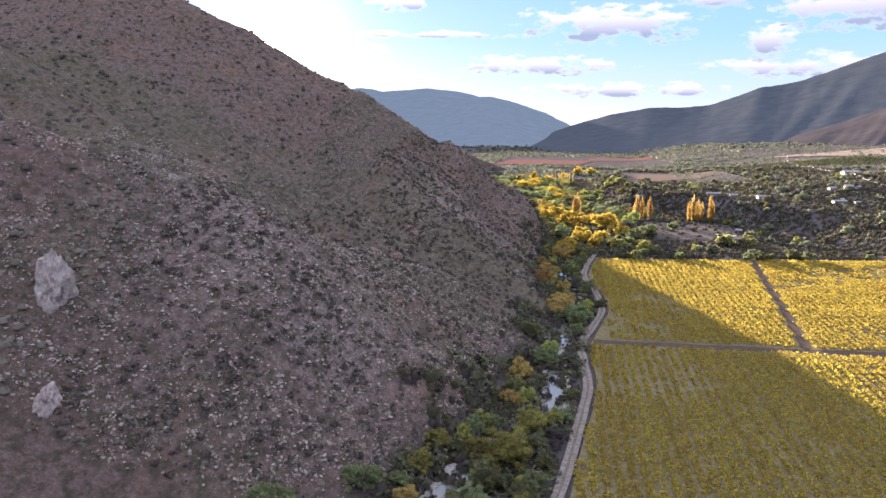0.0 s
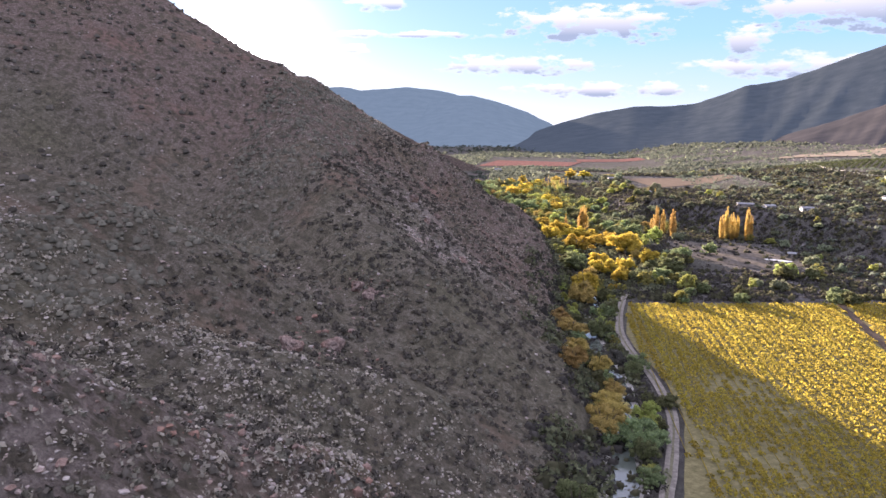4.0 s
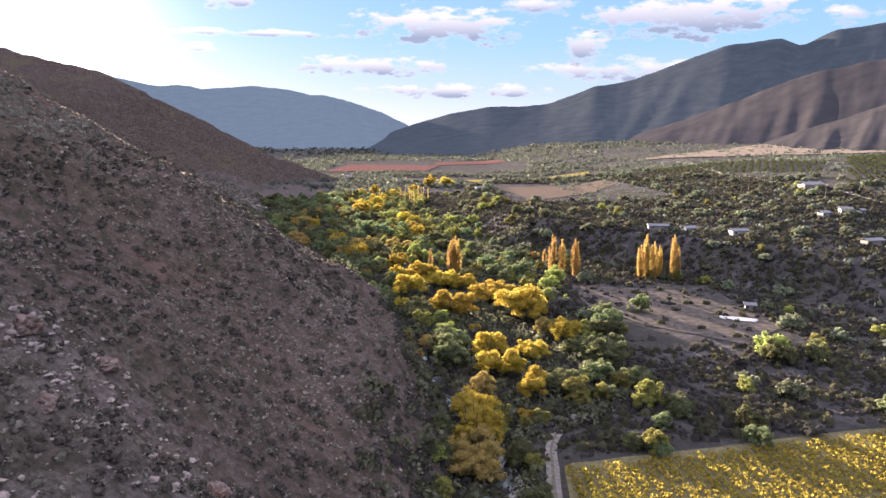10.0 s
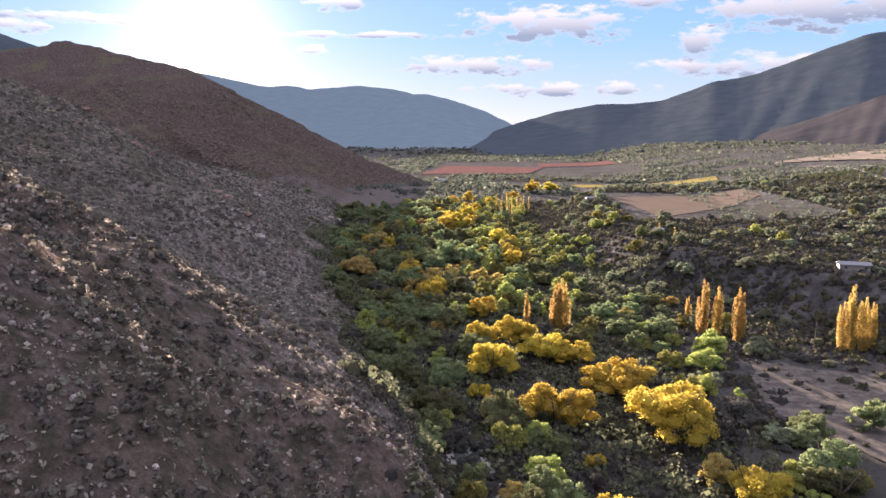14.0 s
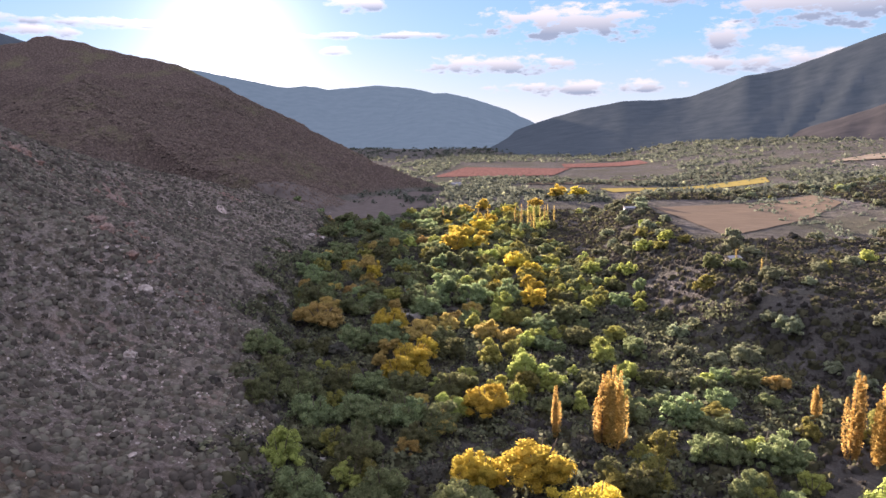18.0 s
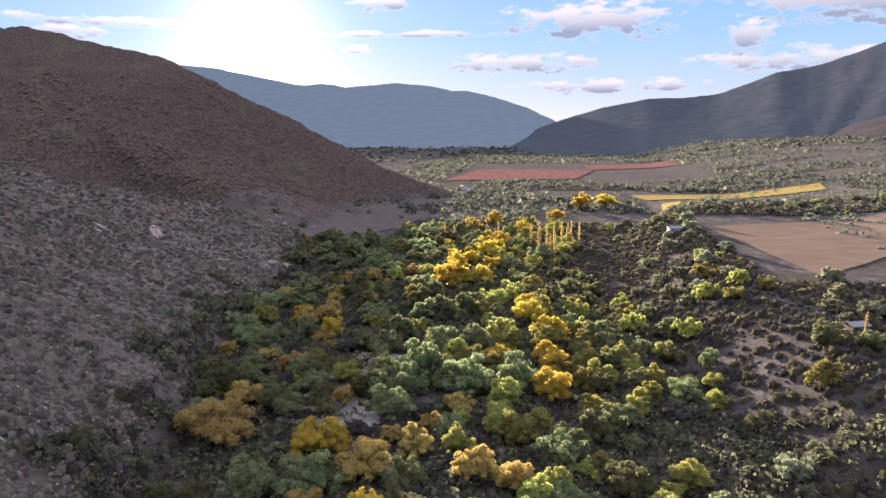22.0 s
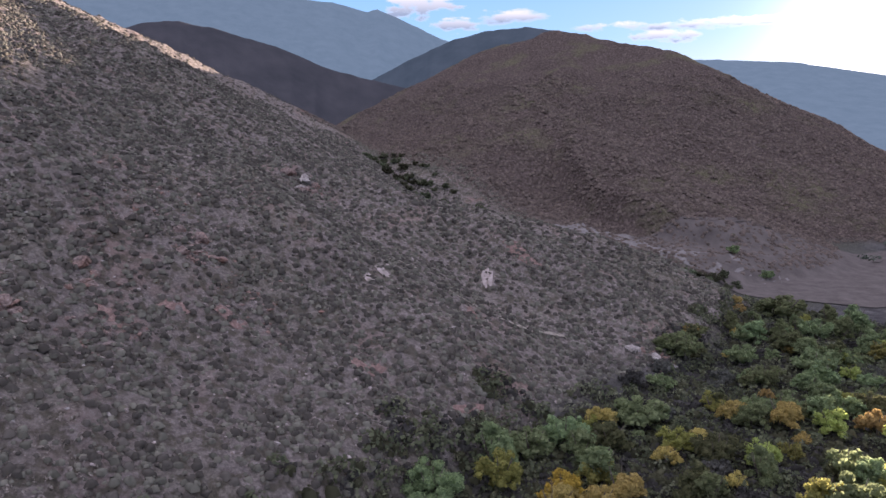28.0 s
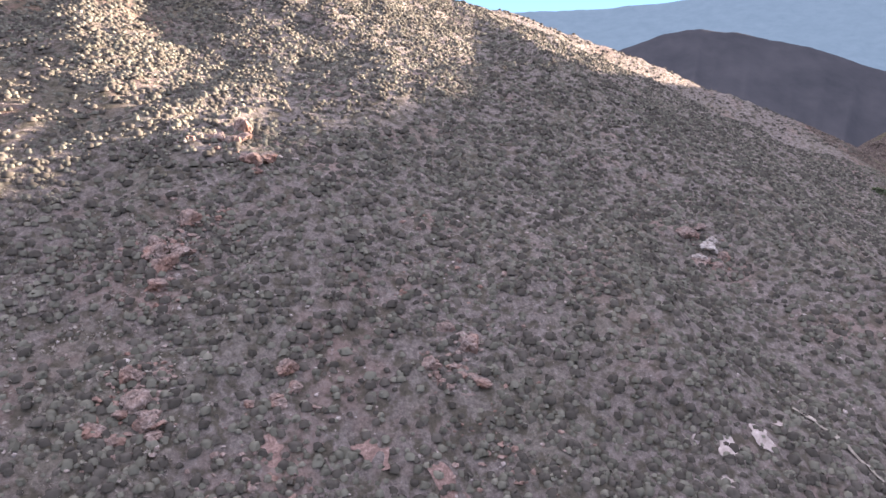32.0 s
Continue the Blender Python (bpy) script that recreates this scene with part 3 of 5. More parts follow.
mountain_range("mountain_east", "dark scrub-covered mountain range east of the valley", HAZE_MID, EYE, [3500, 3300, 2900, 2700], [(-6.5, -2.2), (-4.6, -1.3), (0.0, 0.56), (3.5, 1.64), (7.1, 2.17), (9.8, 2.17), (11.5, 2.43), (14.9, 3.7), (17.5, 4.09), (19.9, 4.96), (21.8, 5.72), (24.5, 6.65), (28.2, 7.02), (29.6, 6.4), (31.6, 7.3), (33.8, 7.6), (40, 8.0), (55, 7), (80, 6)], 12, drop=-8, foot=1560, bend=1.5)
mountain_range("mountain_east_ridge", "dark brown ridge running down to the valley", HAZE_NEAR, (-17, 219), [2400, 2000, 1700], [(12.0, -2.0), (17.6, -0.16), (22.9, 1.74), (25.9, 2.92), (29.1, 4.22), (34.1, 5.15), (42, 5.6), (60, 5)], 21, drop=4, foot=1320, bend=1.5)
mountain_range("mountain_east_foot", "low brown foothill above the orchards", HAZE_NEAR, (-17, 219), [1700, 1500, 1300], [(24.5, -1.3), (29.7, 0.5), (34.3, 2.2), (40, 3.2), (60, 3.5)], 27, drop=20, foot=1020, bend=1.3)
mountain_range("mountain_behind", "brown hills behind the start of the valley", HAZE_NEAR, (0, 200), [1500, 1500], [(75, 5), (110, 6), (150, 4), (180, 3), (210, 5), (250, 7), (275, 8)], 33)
mountain_range("backdrop_west_range", "high haze-blue mountain range in the west", HAZE_FAR, WEST_EYE, [3900, 3900], [(-125, 8), (-100, 9.5), (-80.4, 9.9), (-70, 10.6), (-61.7, 9.9), (-59.1, 9.2), (-58.3, 9.5), (-55.7, 8.4), (-53.3, 7.3), (-48, 6.0), (-40, 4.5)], 41)
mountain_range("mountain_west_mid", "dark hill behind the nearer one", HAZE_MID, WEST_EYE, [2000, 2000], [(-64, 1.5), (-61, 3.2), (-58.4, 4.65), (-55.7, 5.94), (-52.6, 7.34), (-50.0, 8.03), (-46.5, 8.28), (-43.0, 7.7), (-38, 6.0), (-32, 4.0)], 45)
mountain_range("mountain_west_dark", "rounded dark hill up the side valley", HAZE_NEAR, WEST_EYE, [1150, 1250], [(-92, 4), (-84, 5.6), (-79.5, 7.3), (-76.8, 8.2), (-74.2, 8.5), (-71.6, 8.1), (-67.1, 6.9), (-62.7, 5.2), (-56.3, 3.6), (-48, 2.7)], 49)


def patch(name, label, category, corners, mat, lift=0.12, step=3.0, ragged=0.8):
    """A field or bed: a sheet of rings that lies on the ground inside a polygon, with an uneven edge."""
    c = np.array(corners, float)
    mid = (c.min(0) + c.max(0)) / 2
    loop = np.vstack([c, c[:1]])
    s = np.r_[0, np.cumsum(np.hypot(*np.diff(loop, axis=0).T))]
    n = max(40, int(s[-1] / step))
    t = np.linspace(0, s[-1], n, endpoint=False)
    bx, by = np.interp(t, s, loop[:, 0]), np.interp(t, s, loop[:, 1])
    bx, by = bx + ragged * fbm(bx / 7, by / 7, 3, 3), by + ragged * fbm(bx / 7, by / 7, 3, 8)
    rings = max(6, int(np.ptp(c, axis=0).max() / 2 / step))
    r = np.linspace(0.01, 1, rings)[:, None]
    X, Y = mid[0] + r * (bx - mid[0]), mid[1] + r * (by - mid[1])
    X, Y = np.hstack([X, X[:, :1]]), np.hstack([Y, Y[:, :1]])
    z = land(X.ravel(), Y.ravel())[0] + lift
    me = mesh_of(name, np.stack([X.ravel(), Y.ravel(), z], -1), grid_faces(rings, n + 1), mat, True)
    return tagged(new(name, me), label, category, kind="structure")


def ribbon(name, label, category, line, width, mat, lift=0.2, step=2.0, wander=0.6, uneven=0.3):
    """A track or stream along a line of (x, y), lying on the ground."""
    p = np.array(line, float)
    s = np.r_[0, np.cumsum(np.hypot(*np.diff(p, axis=0).T))]
    t = np.arange(0, s[-1], step)
    k = np.ones(9) / 9
    cx, cy = np.interp(t, s, p[:, 0]), np.interp(t, s, p[:, 1])
    if len(t) > 20:
        cx, cy = (np.convolve(np.pad(c, 4, "edge"), k, "valid") for c in (cx, cy))
    cx = cx + wander * fbm(t / 13, t * 0, 2, 4)
    dx, dy = np.gradient(cx), np.gradient(cy)
    n = np.hypot(dx, dy)
    w = width * (1 + uneven * fbm(t / 9, t * 0 + 3, 3, 6))[:, None] * np.linspace(-0.5, 0.5, 5)[None]
    X, Y = cx[:, None] + w * (dy / n)[:, None], cy[:, None] - w * (dx / n)[:, None]
    z = land(X.ravel(), Y.ravel())[0] + lift
    me = mesh_of(name, np.stack([X.ravel(), Y.ravel(), z], -1), grid_faces(len(t), 5)[:, ::-1], mat, True)
    return tagged(new(name, me), label, category, kind="structure")


TRAIL = [(-186, 754), (-177, 758), (-170, 764), (-163, 768), (-156, 772), (-151, 782), (-145, 792)]
ROAD = [(-8, 60), (-3, 100), (0.2, 121), (2.8, 142), (5.1, 161), (7.2, 180), (5.6, 201), (5, 217), (10, 238), (13.6, 259), (13.5, 275), (12, 292), (9, 310), (7.6, 328), (10, 352), (12, 368), (15, 384), (26, 398)]
RIVER = [(-32, 60), (-25, 95), (-20.8, 117), (-18.5, 127), (-15, 138), (-6, 150), (-2, 160), (-0.6, 175), (-0.5, 181), (-3, 205), (1, 240), (3, 280), (-2, 320), (-3, 349), (3, 368), (-3, 400), (-14, 450), (-30, 500), (-50, 560)]
VINE_EDGE = [(-6, 60), (-1, 100), (2.2, 121), (4.7, 143), (7.2, 161), (9.3, 182), (8.2, 201), (8.2, 216), (12.3, 238), (16, 259), (16, 277), (14.2, 294), (11.2, 310), (10, 328), (12.6, 352), (15, 371)]


def draw_y(x):
    """The low line of the side valley between the two hills."""
    y = np.arange(850.0, 985.0, 3.0)
    return float(y[np.argmin(spur_height(np.full(len(y), float(x)), y))])


ribbon("gravel_bed", "pale river gravel beside the stream", "gravel", RIVER, 7.4, GRAVEL, 0.14, wander=1.0)
ribbon("river", "shallow stream among willows", "river", RIVER, 4.4, WATER, 0.24, wander=1.0)
ribbon("dirt_road", "pale dirt road along the vineyard", "road", ROAD, 2.5, ROAD_DIRT, 0.3, wander=0.2, uneven=0.12)
ribbon("grass_strip", "dry grass strip between the road's wheel tracks", "grass", ROAD, 0.55, GRASSY, 0.36, wander=0.2, uneven=0.5)
patch("vineyard_soil", "brown soil under the vines", "vineyard", VINE_EDGE + [(70, 382), (165, 398), (235, 405), (235, 40)], VINE_SOIL, 0.12, 3.0, 0.3)
ribbon("field_path", "earth path between vineyard blocks, coloured dark for vine shade", "path", [(7, 219), (40, 221), (74, 223), (130, 226), (235, 232)], 4.2, SHADED_PATH, 0.26, wander=0.2)
ribbon("field_path_north", "earth path between vineyard blocks, coloured dark for vine shade", "path", [(73, 224), (84, 300), (95, 386)], 2.8, SHADED_PATH, 0.3, wander=0.2)
patch("ploughed_field", "bare brown ploughed field on the bench", "field", [(64, 880), (78, 758), (120, 805), (172, 872), (176, 925)], PLOUGHED, 0.3, 4.0)
patch("golden_field", "golden autumn vineyard plot", "field", [(70, 1062), (100, 1066), (112, 1108), (76, 1112)], GOLD_FIELD, 0.6, 4.0)
patch("golden_field_far", "golden strip of vineyard", "field", [(70, 1160), (230, 1190), (240, 1240), (60, 1210)], GOLD_FIELD, 0.6, 8.0)
patch("red_field", "red autumn vineyard far up the valley", "field", [(-150, 1400), (16, 1440), (48, 1620), (-130, 1660)], RED_FIELD, 0.8, 10.0)
patch("red_field_far", "red autumn vineyard far up the valley", "field", [(40, 1640), (190, 1720), (190, 1850), (40, 1780)], RED_FIELD, 0.8, 10.0)
patch("dry_meadow", "dry tan meadow between the fields", "field", [(-20, 1270), (190, 1290), (240, 1360), (-10, 1350)], DRY_FIELD, 0.6, 8.0)
patch("sandy_clearing", "trampled sandy clearing", "clearing", [(58, 535), (50, 500), (64, 470), (90, 446), (112, 470), (100, 520)], CLEARING, 0.2, 3.0, 3.0)
patch("dry_meadow_east", "dry tan slope below the hills", "field", [(330, 1300), (480, 1240), (700, 1160), (1150, 1400), (1600, 1800), (1250, 2000), (700, 1650)], TAN_SLOPE, 1.2, 16.0, 14.0)
patch("bench_yard", "bare pale yard on the eastern bench", "clearing", [(196, 690), (204, 668), (226, 640), (236, 650), (222, 682)], CLEARING, 0.25, 3.0, 2.5)
ribbon("bench_road", "pale dirt road over the eastern bench", "road", [(150, 712), (205, 700), (245, 672), (262, 640), (240, 590), (222, 551), (231, 526), (260, 500)], 5.0, DIRT, 0.3, 3.0, 1.0)
patch("gravel_bar", "grey gravel bar in the river bed", "gravel", [(-72, 655), (-50, 650), (-44, 690), (-30, 688), (-28, 700), (-66, 704)], GRAVEL, 0.2, 2.5, 2.5)
patch("gravel_terrace", "grey-brown terrace at the foot of the hill", "clearing", [(-240, 938), (-196, 928), (-160, 922), (-123, 938), (-100, 1000), (-88, 1080), (-105, 1180), (-162, 1150), (-190, 1025)], TERRACE, 0.4, 4.0, 3.0)
ribbon("foot_trail", "narrow pale trail running down the slope", "trail", TRAIL, 1.2, DIRT, 0.35, 1.2, 0.8)
ribbon("terrace_strip", "dull grey-brown terrace below the hill", "clearing", [(-285, 934), (-250, 929), (-215, 931), (-180, 944), (-150, 965)], 22.0, TERRACE_STRIP, 0.3, 3.0, 3.0)
ribbon("dry_wash", "pale dry gravel wash in the side valley", "gravel", [(x, draw_y(x)) for x in np.arange(-330.0, -175.0, 12.0)], 9.0, GRAVEL, 0.35, 2.5, 3.0)


def blot(name, label, x, y, rx, ry, turn, mat, seed):
    """A bare spot of soil with a ragged outline."""
    r, a = np.random.default_rng(seed), math.radians(turn)
    pts = []
    wave = np.convolve(np.tile(r.uniform(0.35, 1.35, 30), 3), (0.25, 0.5, 0.25), "same")[30:60]
    for k in range(30):
        t, q = 2 * math.pi * k / 30, wave[k]
        u, v = rx * q * math.cos(t), ry * q * math.sin(t)
        pts.append((x + u * math.cos(a) - v * math.sin(a), y + u * math.sin(a) + v * math.cos(a)))
    patch(name, label, "soil", pts, mat, 0.14, 0.7, 0.9)


for k, (x, y, rx, ry, turn, mat) in enumerate([
        (-170, 739, 4.2, 2.6, 60, PALE_SOIL), (-174, 745, 2.4, 1.6, 30, PALE_SOIL), (-165, 737, 3.0, 1.4, 120, PALE_SOIL), (-178, 787, 5.0, 1.7, 125, PALE_SOIL),
        (-155, 670, 2.6, 1.8, 20, RED_SOIL), (-158, 684, 3.4, 2.4, 80, RED_SOIL), (-156, 695, 3.6, 2.2, 40, RED_SOIL), (-158, 765, 7.0, 2.6, 130, RED_SOIL), (-181, 804, 7.0, 4.0, 20, RED_SOIL),
        (-140, 720, 4.5, 2.6, 70, RED_SOIL), (-122, 735, 5.0, 3.0, 70, RED_SOIL), (-128, 868, 7.0, 3.0, 100, RED_SOIL),
        (-219, 655, 2.6, 0.8, 130, PALE_SOIL), (-171, 734, 1.6, 0.9, 20, PALE_SOIL), (-178, 749, 1.5, 0.8, 70, PALE_SOIL)]):
    blot("pale_soil" if mat is PALE_SOIL else "red_soil", "bare pale soil between the shrubs" if mat is PALE_SOIL else "bare rust-red soil between the shrubs", x, y, rx, ry, turn, mat, 700 + k)


# ---- trees, vines and scrub ----


def part(name, me, parent, label=""):
    ob = new(name, me)
    ob.parent = parent
    if label:
        ob["label"] = label
    return ob


def leaf_cloud(centres, size, r, out=None):
    """Small leaf sprays (bent quads) about the centres, at random turns or lying roughly across the way out of the crown: vertices and faces."""
    n = len(centres)
    a = r.normal(size=(n, 3))
    if out is None:
        a[:, 2] *= 0.7
        face = r.normal(size=(n, 3))
    else:
        face = out + 0.55 * r.normal(size=(n, 3))
        face /= np.linalg.norm(face, axis=1)[:, None]
        a -= face * (a * face).sum(1)[:, None]
    a /= np.linalg.norm(a, axis=1)[:, None] + 1e-9
    b = np.cross(a, face)
    b /= np.linalg.norm(b, axis=1)[:, None] + 1e-9
    s = (size * r.uniform(0.6, 1.35, n))[:, None]
    w = s * r.uniform(0.45, 0.9, (n, 1))
    nrm = np.cross(a, b)
    v = np.stack([centres - a * s, centres + b * w + nrm * s * 0.25, centres + a * s, centres - b * w - nrm * s * 0.15], 1)
    return v.reshape(-1, 3), np.arange(n * 4).reshape(-1, 4)


def crown_lobes(r, radius, height, base, lobes, flat_top=0.0):
    """Centres and radii of the billows of one crown: two to four rounded heads, each a dome of small billows. flat_top: how far the skirt is missing."""
    heads = int(r.integers(2, 5))
    turn, cs = r.uniform(0, 6.3), []
    for h in range(heads):
        a = turn + 2 * math.pi * (h + r.uniform(-0.25, 0.25)) / heads
        q, wide, tall = radius * r.uniform(0.3, 0.5), radius * r.uniform(0.5, 0.68), height * r.uniform(0.72, 1.0)
        hx, hy = q * math.cos(a), q * math.sin(a)
        cs.append((hx, hy, base + (tall - base) * (0.42 + 0.12 * flat_top), wide * 0.6))
        for k in range(max(6, int(1.6 * lobes / heads))):
            b, c = 2.4 * k + r.uniform(-0.6, 0.6), flat_top * 0.45 + (1 - flat_top * 0.45) * r.uniform(0.02, 1.0)
            w = math.sqrt(max(0.0, 1 - c * c)) * r.uniform(0.62, 1.0)
            cs.append((hx + w * wide * math.cos(b), hy + w * wide * math.sin(b), base + (tall - base) * (0.1 + 0.76 * c * r.uniform(0.85, 1.06)), radius * r.uniform(0.13, 0.25)))
    return np.array(cs)


ICO_T = (1 + 5**0.5) / 2
ICO_V = np.array([(-1, ICO_T, 0), (1, ICO_T, 0), (-1, -ICO_T, 0), (1, -ICO_T, 0), (0, -1, ICO_T), (0, 1, ICO_T), (0, -1, -ICO_T), (0, 1, -ICO_T), (ICO_T, 0, -1), (ICO_T, 0, 1), (-ICO_T, 0, -1), (-ICO_T, 0, 1)]) / 1.902
ICO_F = np.array([(0, 11, 5), (0, 5, 1), (0, 1, 7), (0, 7, 10), (0, 10, 11), (1, 5, 9), (5, 11, 4), (11, 10, 2), (10, 7, 6), (7, 1, 8), (3, 9, 4), (3, 4, 2), (3, 2, 6), (3, 6, 8), (3, 8, 9), (4, 9, 5), (2, 4, 11), (6, 2, 10), (8, 6, 7), (9, 8, 1)])


def billows(r, cs, flat=0.85, fill=0.8):
    """The inner foliage: one rough lump of twigs and leaves inside each billow, as quads with one short side."""
    n = len(cs)
    v = ICO_V[None] * r.uniform(0.75, 1.12, (n, 12, 1)) * cs[:, None, 3:] * fill * np.array([1, 1, flat]) + cs[:, None, :3]
    f = (ICO_F[None] + (np.arange(n) * 12)[:, None, None]).reshape(-1, 3)
    return v.reshape(-1, 3), f


def crown_points(r, cs, n, flat=0.85):
    """Leaf places on the skins of the billows, few of them underneath or inside a neighbour."""
    pick = r.choice(len(cs), n * 2, p=cs[:, 3] ** 2 / (cs[:, 3] ** 2).sum())
    d = r.normal(size=(n * 2, 3))
    d /= np.linalg.norm(d, axis=1)[:, None]
    d[:, 2] = np.where(d[:, 2] < -0.45, -d[:, 2], d[:, 2])
    c = cs[pick]
    p = c[:, :3] + d * (c[:, 3] * r.uniform(0.82, 1.12, n * 2))[:, None] * np.array([1, 1, flat])
    gap = np.linalg.norm((p[:, None] - cs[None, :, :3]) / np.array([1, 1, flat]), axis=2) / cs[None, :, 3]
    ok = gap.min(1) > 0.8
    return p[ok][:n], d[ok][:n]


def leafy_mesh(name, quads, tris, mat):
    """One mesh of leaf sprays and inner lumps."""
    (v, f), (w, g) = quads, tris
    f = np.concatenate([f[:, [0, 1, 2]], f[:, [0, 2, 3]], g + len(v)])
    return mesh_of(name, np.concatenate([v, w]), f, mat)


def stem_mesh(name, segments, mat, sides=6):
    """Tapered limbs: each (start, end, radius at start, radius at end)."""
    vs, fs = [], []
    for p, q, r0, r1 in segments:
        p, q = np.array(p, float), np.array(q, float)
        d = (q - p) / np.linalg.norm(q - p)
        u = np.cross(d, (0.3, 0.9, 0.1))
        u /= np.linalg.norm(u)
        w = np.cross(d, u)
        base = len(vs)
        for c, r in ((p, r0), (q, r1)):
            for k in range(sides):
                a = 2 * math.pi * k / sides
                vs.append(c + (u * math.cos(a) + w * math.sin(a)) * r)
        fs += [(base + k, base + (k + 1) % sides, base + sides + (k + 1) % sides, base + sides + k) for k in range(sides)]
    return mesh_of(name, np.array(vs), np.array(fs), mat, True)


def tree_kind(kind, seed, mat, radius, height, leaves, size, lobes, label, category="tree", base=0.2, flat_top=0.0):
    """One tree at the origin: trunk with limbs, and a crown of leaf sprays."""
    r = np.random.default_rng(seed)
    top = new(kind)
    tagged(top, label, category)
    fork = height * base
    segs = [((0, 0, -0.4), (0.1, 0, fork), radius * 0.075, radius * 0.055)]
    for k in range(6):
        a, q = 2 * math.pi * (k + r.uniform(-0.3, 0.3)) / 6, r.uniform(0.3, 0.62)
        mid = (q * 0.5 * radius * math.cos(a), q * 0.5 * radius * math.sin(a), fork + height * r.uniform(0.14, 0.24))
        segs.append(((0.1, 0, fork - 0.1), mid, radius * 0.045, radius * 0.03))
        segs.append((mid, (q * radius * math.cos(a), q * radius * math.sin(a), height * r.uniform(0.66, 0.84)), radius * 0.03, radius * 0.008))
    part("trunk", stem_mesh("trunk", segs, BARK), top)
    cs = crown_lobes(r, radius, height, fork * 0.3, lobes, flat_top)
    places, ways = crown_points(r, cs, leaves)
    part("crown", leafy_mesh("crown", leaf_cloud(places, size, r, ways), billows(r, cs), mat), top)
    return top


def poplar_kind(kind, seed, mat, height, leaves, label, spread=0.105, gap=0.0, bare=False):
    """A Lombardy poplar: upright limbs close to one stem, a tall narrow crown."""
    r = np.random.default_rng(seed)
    top = new(kind)
    tagged(top, label, "tree")
    segs = [((0, 0, -0.3), (0, 0, height * 0.9), 0.28, 0.05)]
    for k in range(10):
        a, z = r.uniform(0, 6.28), height * r.uniform(0.06, 0.6)
        q = height * spread * r.uniform(0.35, 0.8)
        segs.append(((0, 0, z), (q * math.cos(a), q * math.sin(a), min(z + height * r.uniform(0.2, 0.34), height * 0.96)), 0.09, 0.02))
    part("trunk", stem_mesh("trunk", segs[:1], BARK), top)
    for seg in segs[1:] if bare else []:
        part("limb", stem_mesh("limb", [seg], BARK), top)
    plume = r.integers(0, 9, leaves)
    pa, pq = r.uniform(0, 6.283, 9), height * spread * np.sqrt(r.uniform(0.0, 0.5, 9))
    ptop, pw = r.uniform(0.66, 1.0, 9), height * spread * r.uniform(0.26, 0.44, 9)
    ptop[0], pq[0] = 1.0, 0.0
    u = r.uniform(0.04 + gap, 1, leaves)
    w = pw[plume] * np.minimum(1, (1.03 - u) * 3.0) ** 0.6 * np.minimum(1, 0.4 + u * 3)
    a, q = r.uniform(0, 2 * math.pi, leaves), np.sqrt(r.uniform(0.1, 1, leaves))
    lean = 0.55 + 0.45 * np.minimum(1, u * 2.2)
    c = np.stack([pq[plume] * np.cos(pa[plume]) * lean + w * q * np.cos(a), pq[plume] * np.sin(pa[plume]) * lean + w * q * np.sin(a), u * ptop[plume] * height], -1)
    v, f = leaf_cloud(c, 0.2, r)
    part("crown", mesh_of("crown", v, f, mat), top)
    return top


def put(kinds, group, spots, rnd, z_off=0.0):
    """Copies of one of the kinds at each (x, y, size): size is the crown's half width."""
    for x, y, rad in spots:
        choice = kinds[1 if y > 715 or x > 105 or (x > 62 and y < 520) else 0]
        k, unit = choice[int(rnd.integers(len(choice)))]
        s = rad / unit
        tall = s * min(1.0, unit / rad) ** 0.4
        m = pose(x, y, land_z(x, y) + z_off, 0, 0, float(rnd.uniform(0, 360))) @ Matrix.Diagonal((s, s, tall * float(rnd.uniform(0.85, 1.15)), 1))
        ob = copy_thing(k, Matrix.Identity(4))
        ob.matrix_basis = m
        ob["group"] = group


def clear(kinds):
    for k in {k for version in kinds for k, _ in version}:
        for o in (*k.children_recursive, k):
            bpy.data.objects.remove(o)


def kinds_of(kind, seed, mat, radius, height, lobes, label, n=3, fine=3200, flat_top=0.0):
    """Near kinds with fine leaf sprays, and plainer ones for trees that stay far off."""
    near = [(tree_kind(kind, seed + k, mat, radius, height * (0.9 + 0.1 * k), fine, 0.17 * (3200 / fine) ** 0.4, lobes + 6 + 5 * k, label, flat_top=flat_top), radius) for k in range(n)]
    far = [(tree_kind(kind, seed + 5 + k, mat, radius, height * (0.9 + 0.1 * k), 900, 0.32, lobes + 5 * k, label, flat_top=flat_top), radius) for k in range(n)]
    return near, far


YELLOWS = kinds_of("cottonwood_tree", 10, YELLOW, 5.5, 8.8, 16, "broad golden-yellow cottonwood tree by the river", 5, 5600, 0.4)
ORANGES = kinds_of("autumn_tree", 20, ORANGE, 5.0, 7.8, 15, "orange-brown autumn tree in the river wood", 3, 4200, 0.4)
LIMES = kinds_of("willow_tree", 30, LIME, 5.0, 7.8, 16, "yellow-green willow tree in the river wood")
GREENS = kinds_of("green_tree", 40, GREEN, 4.5, 7.0, 14, "round olive-green tree on the valley floor", 3)
RIVER_GREENS = kinds_of("riverside_tree", 80, GREEN, 4.8, 7.6, 16, "dark olive-green tree in the river wood", 3)
OLIVES = kinds_of("bench_tree", 90, OLIVE, 4.2, 5.6, 14, "rounded grey-green tree on the eastern bench", 3)
DRAW_TREES = kinds_of("draw_tree", 120, BUSH, 4.2, 5.8, 12, "dark grey-green tree in the side valley", 2)
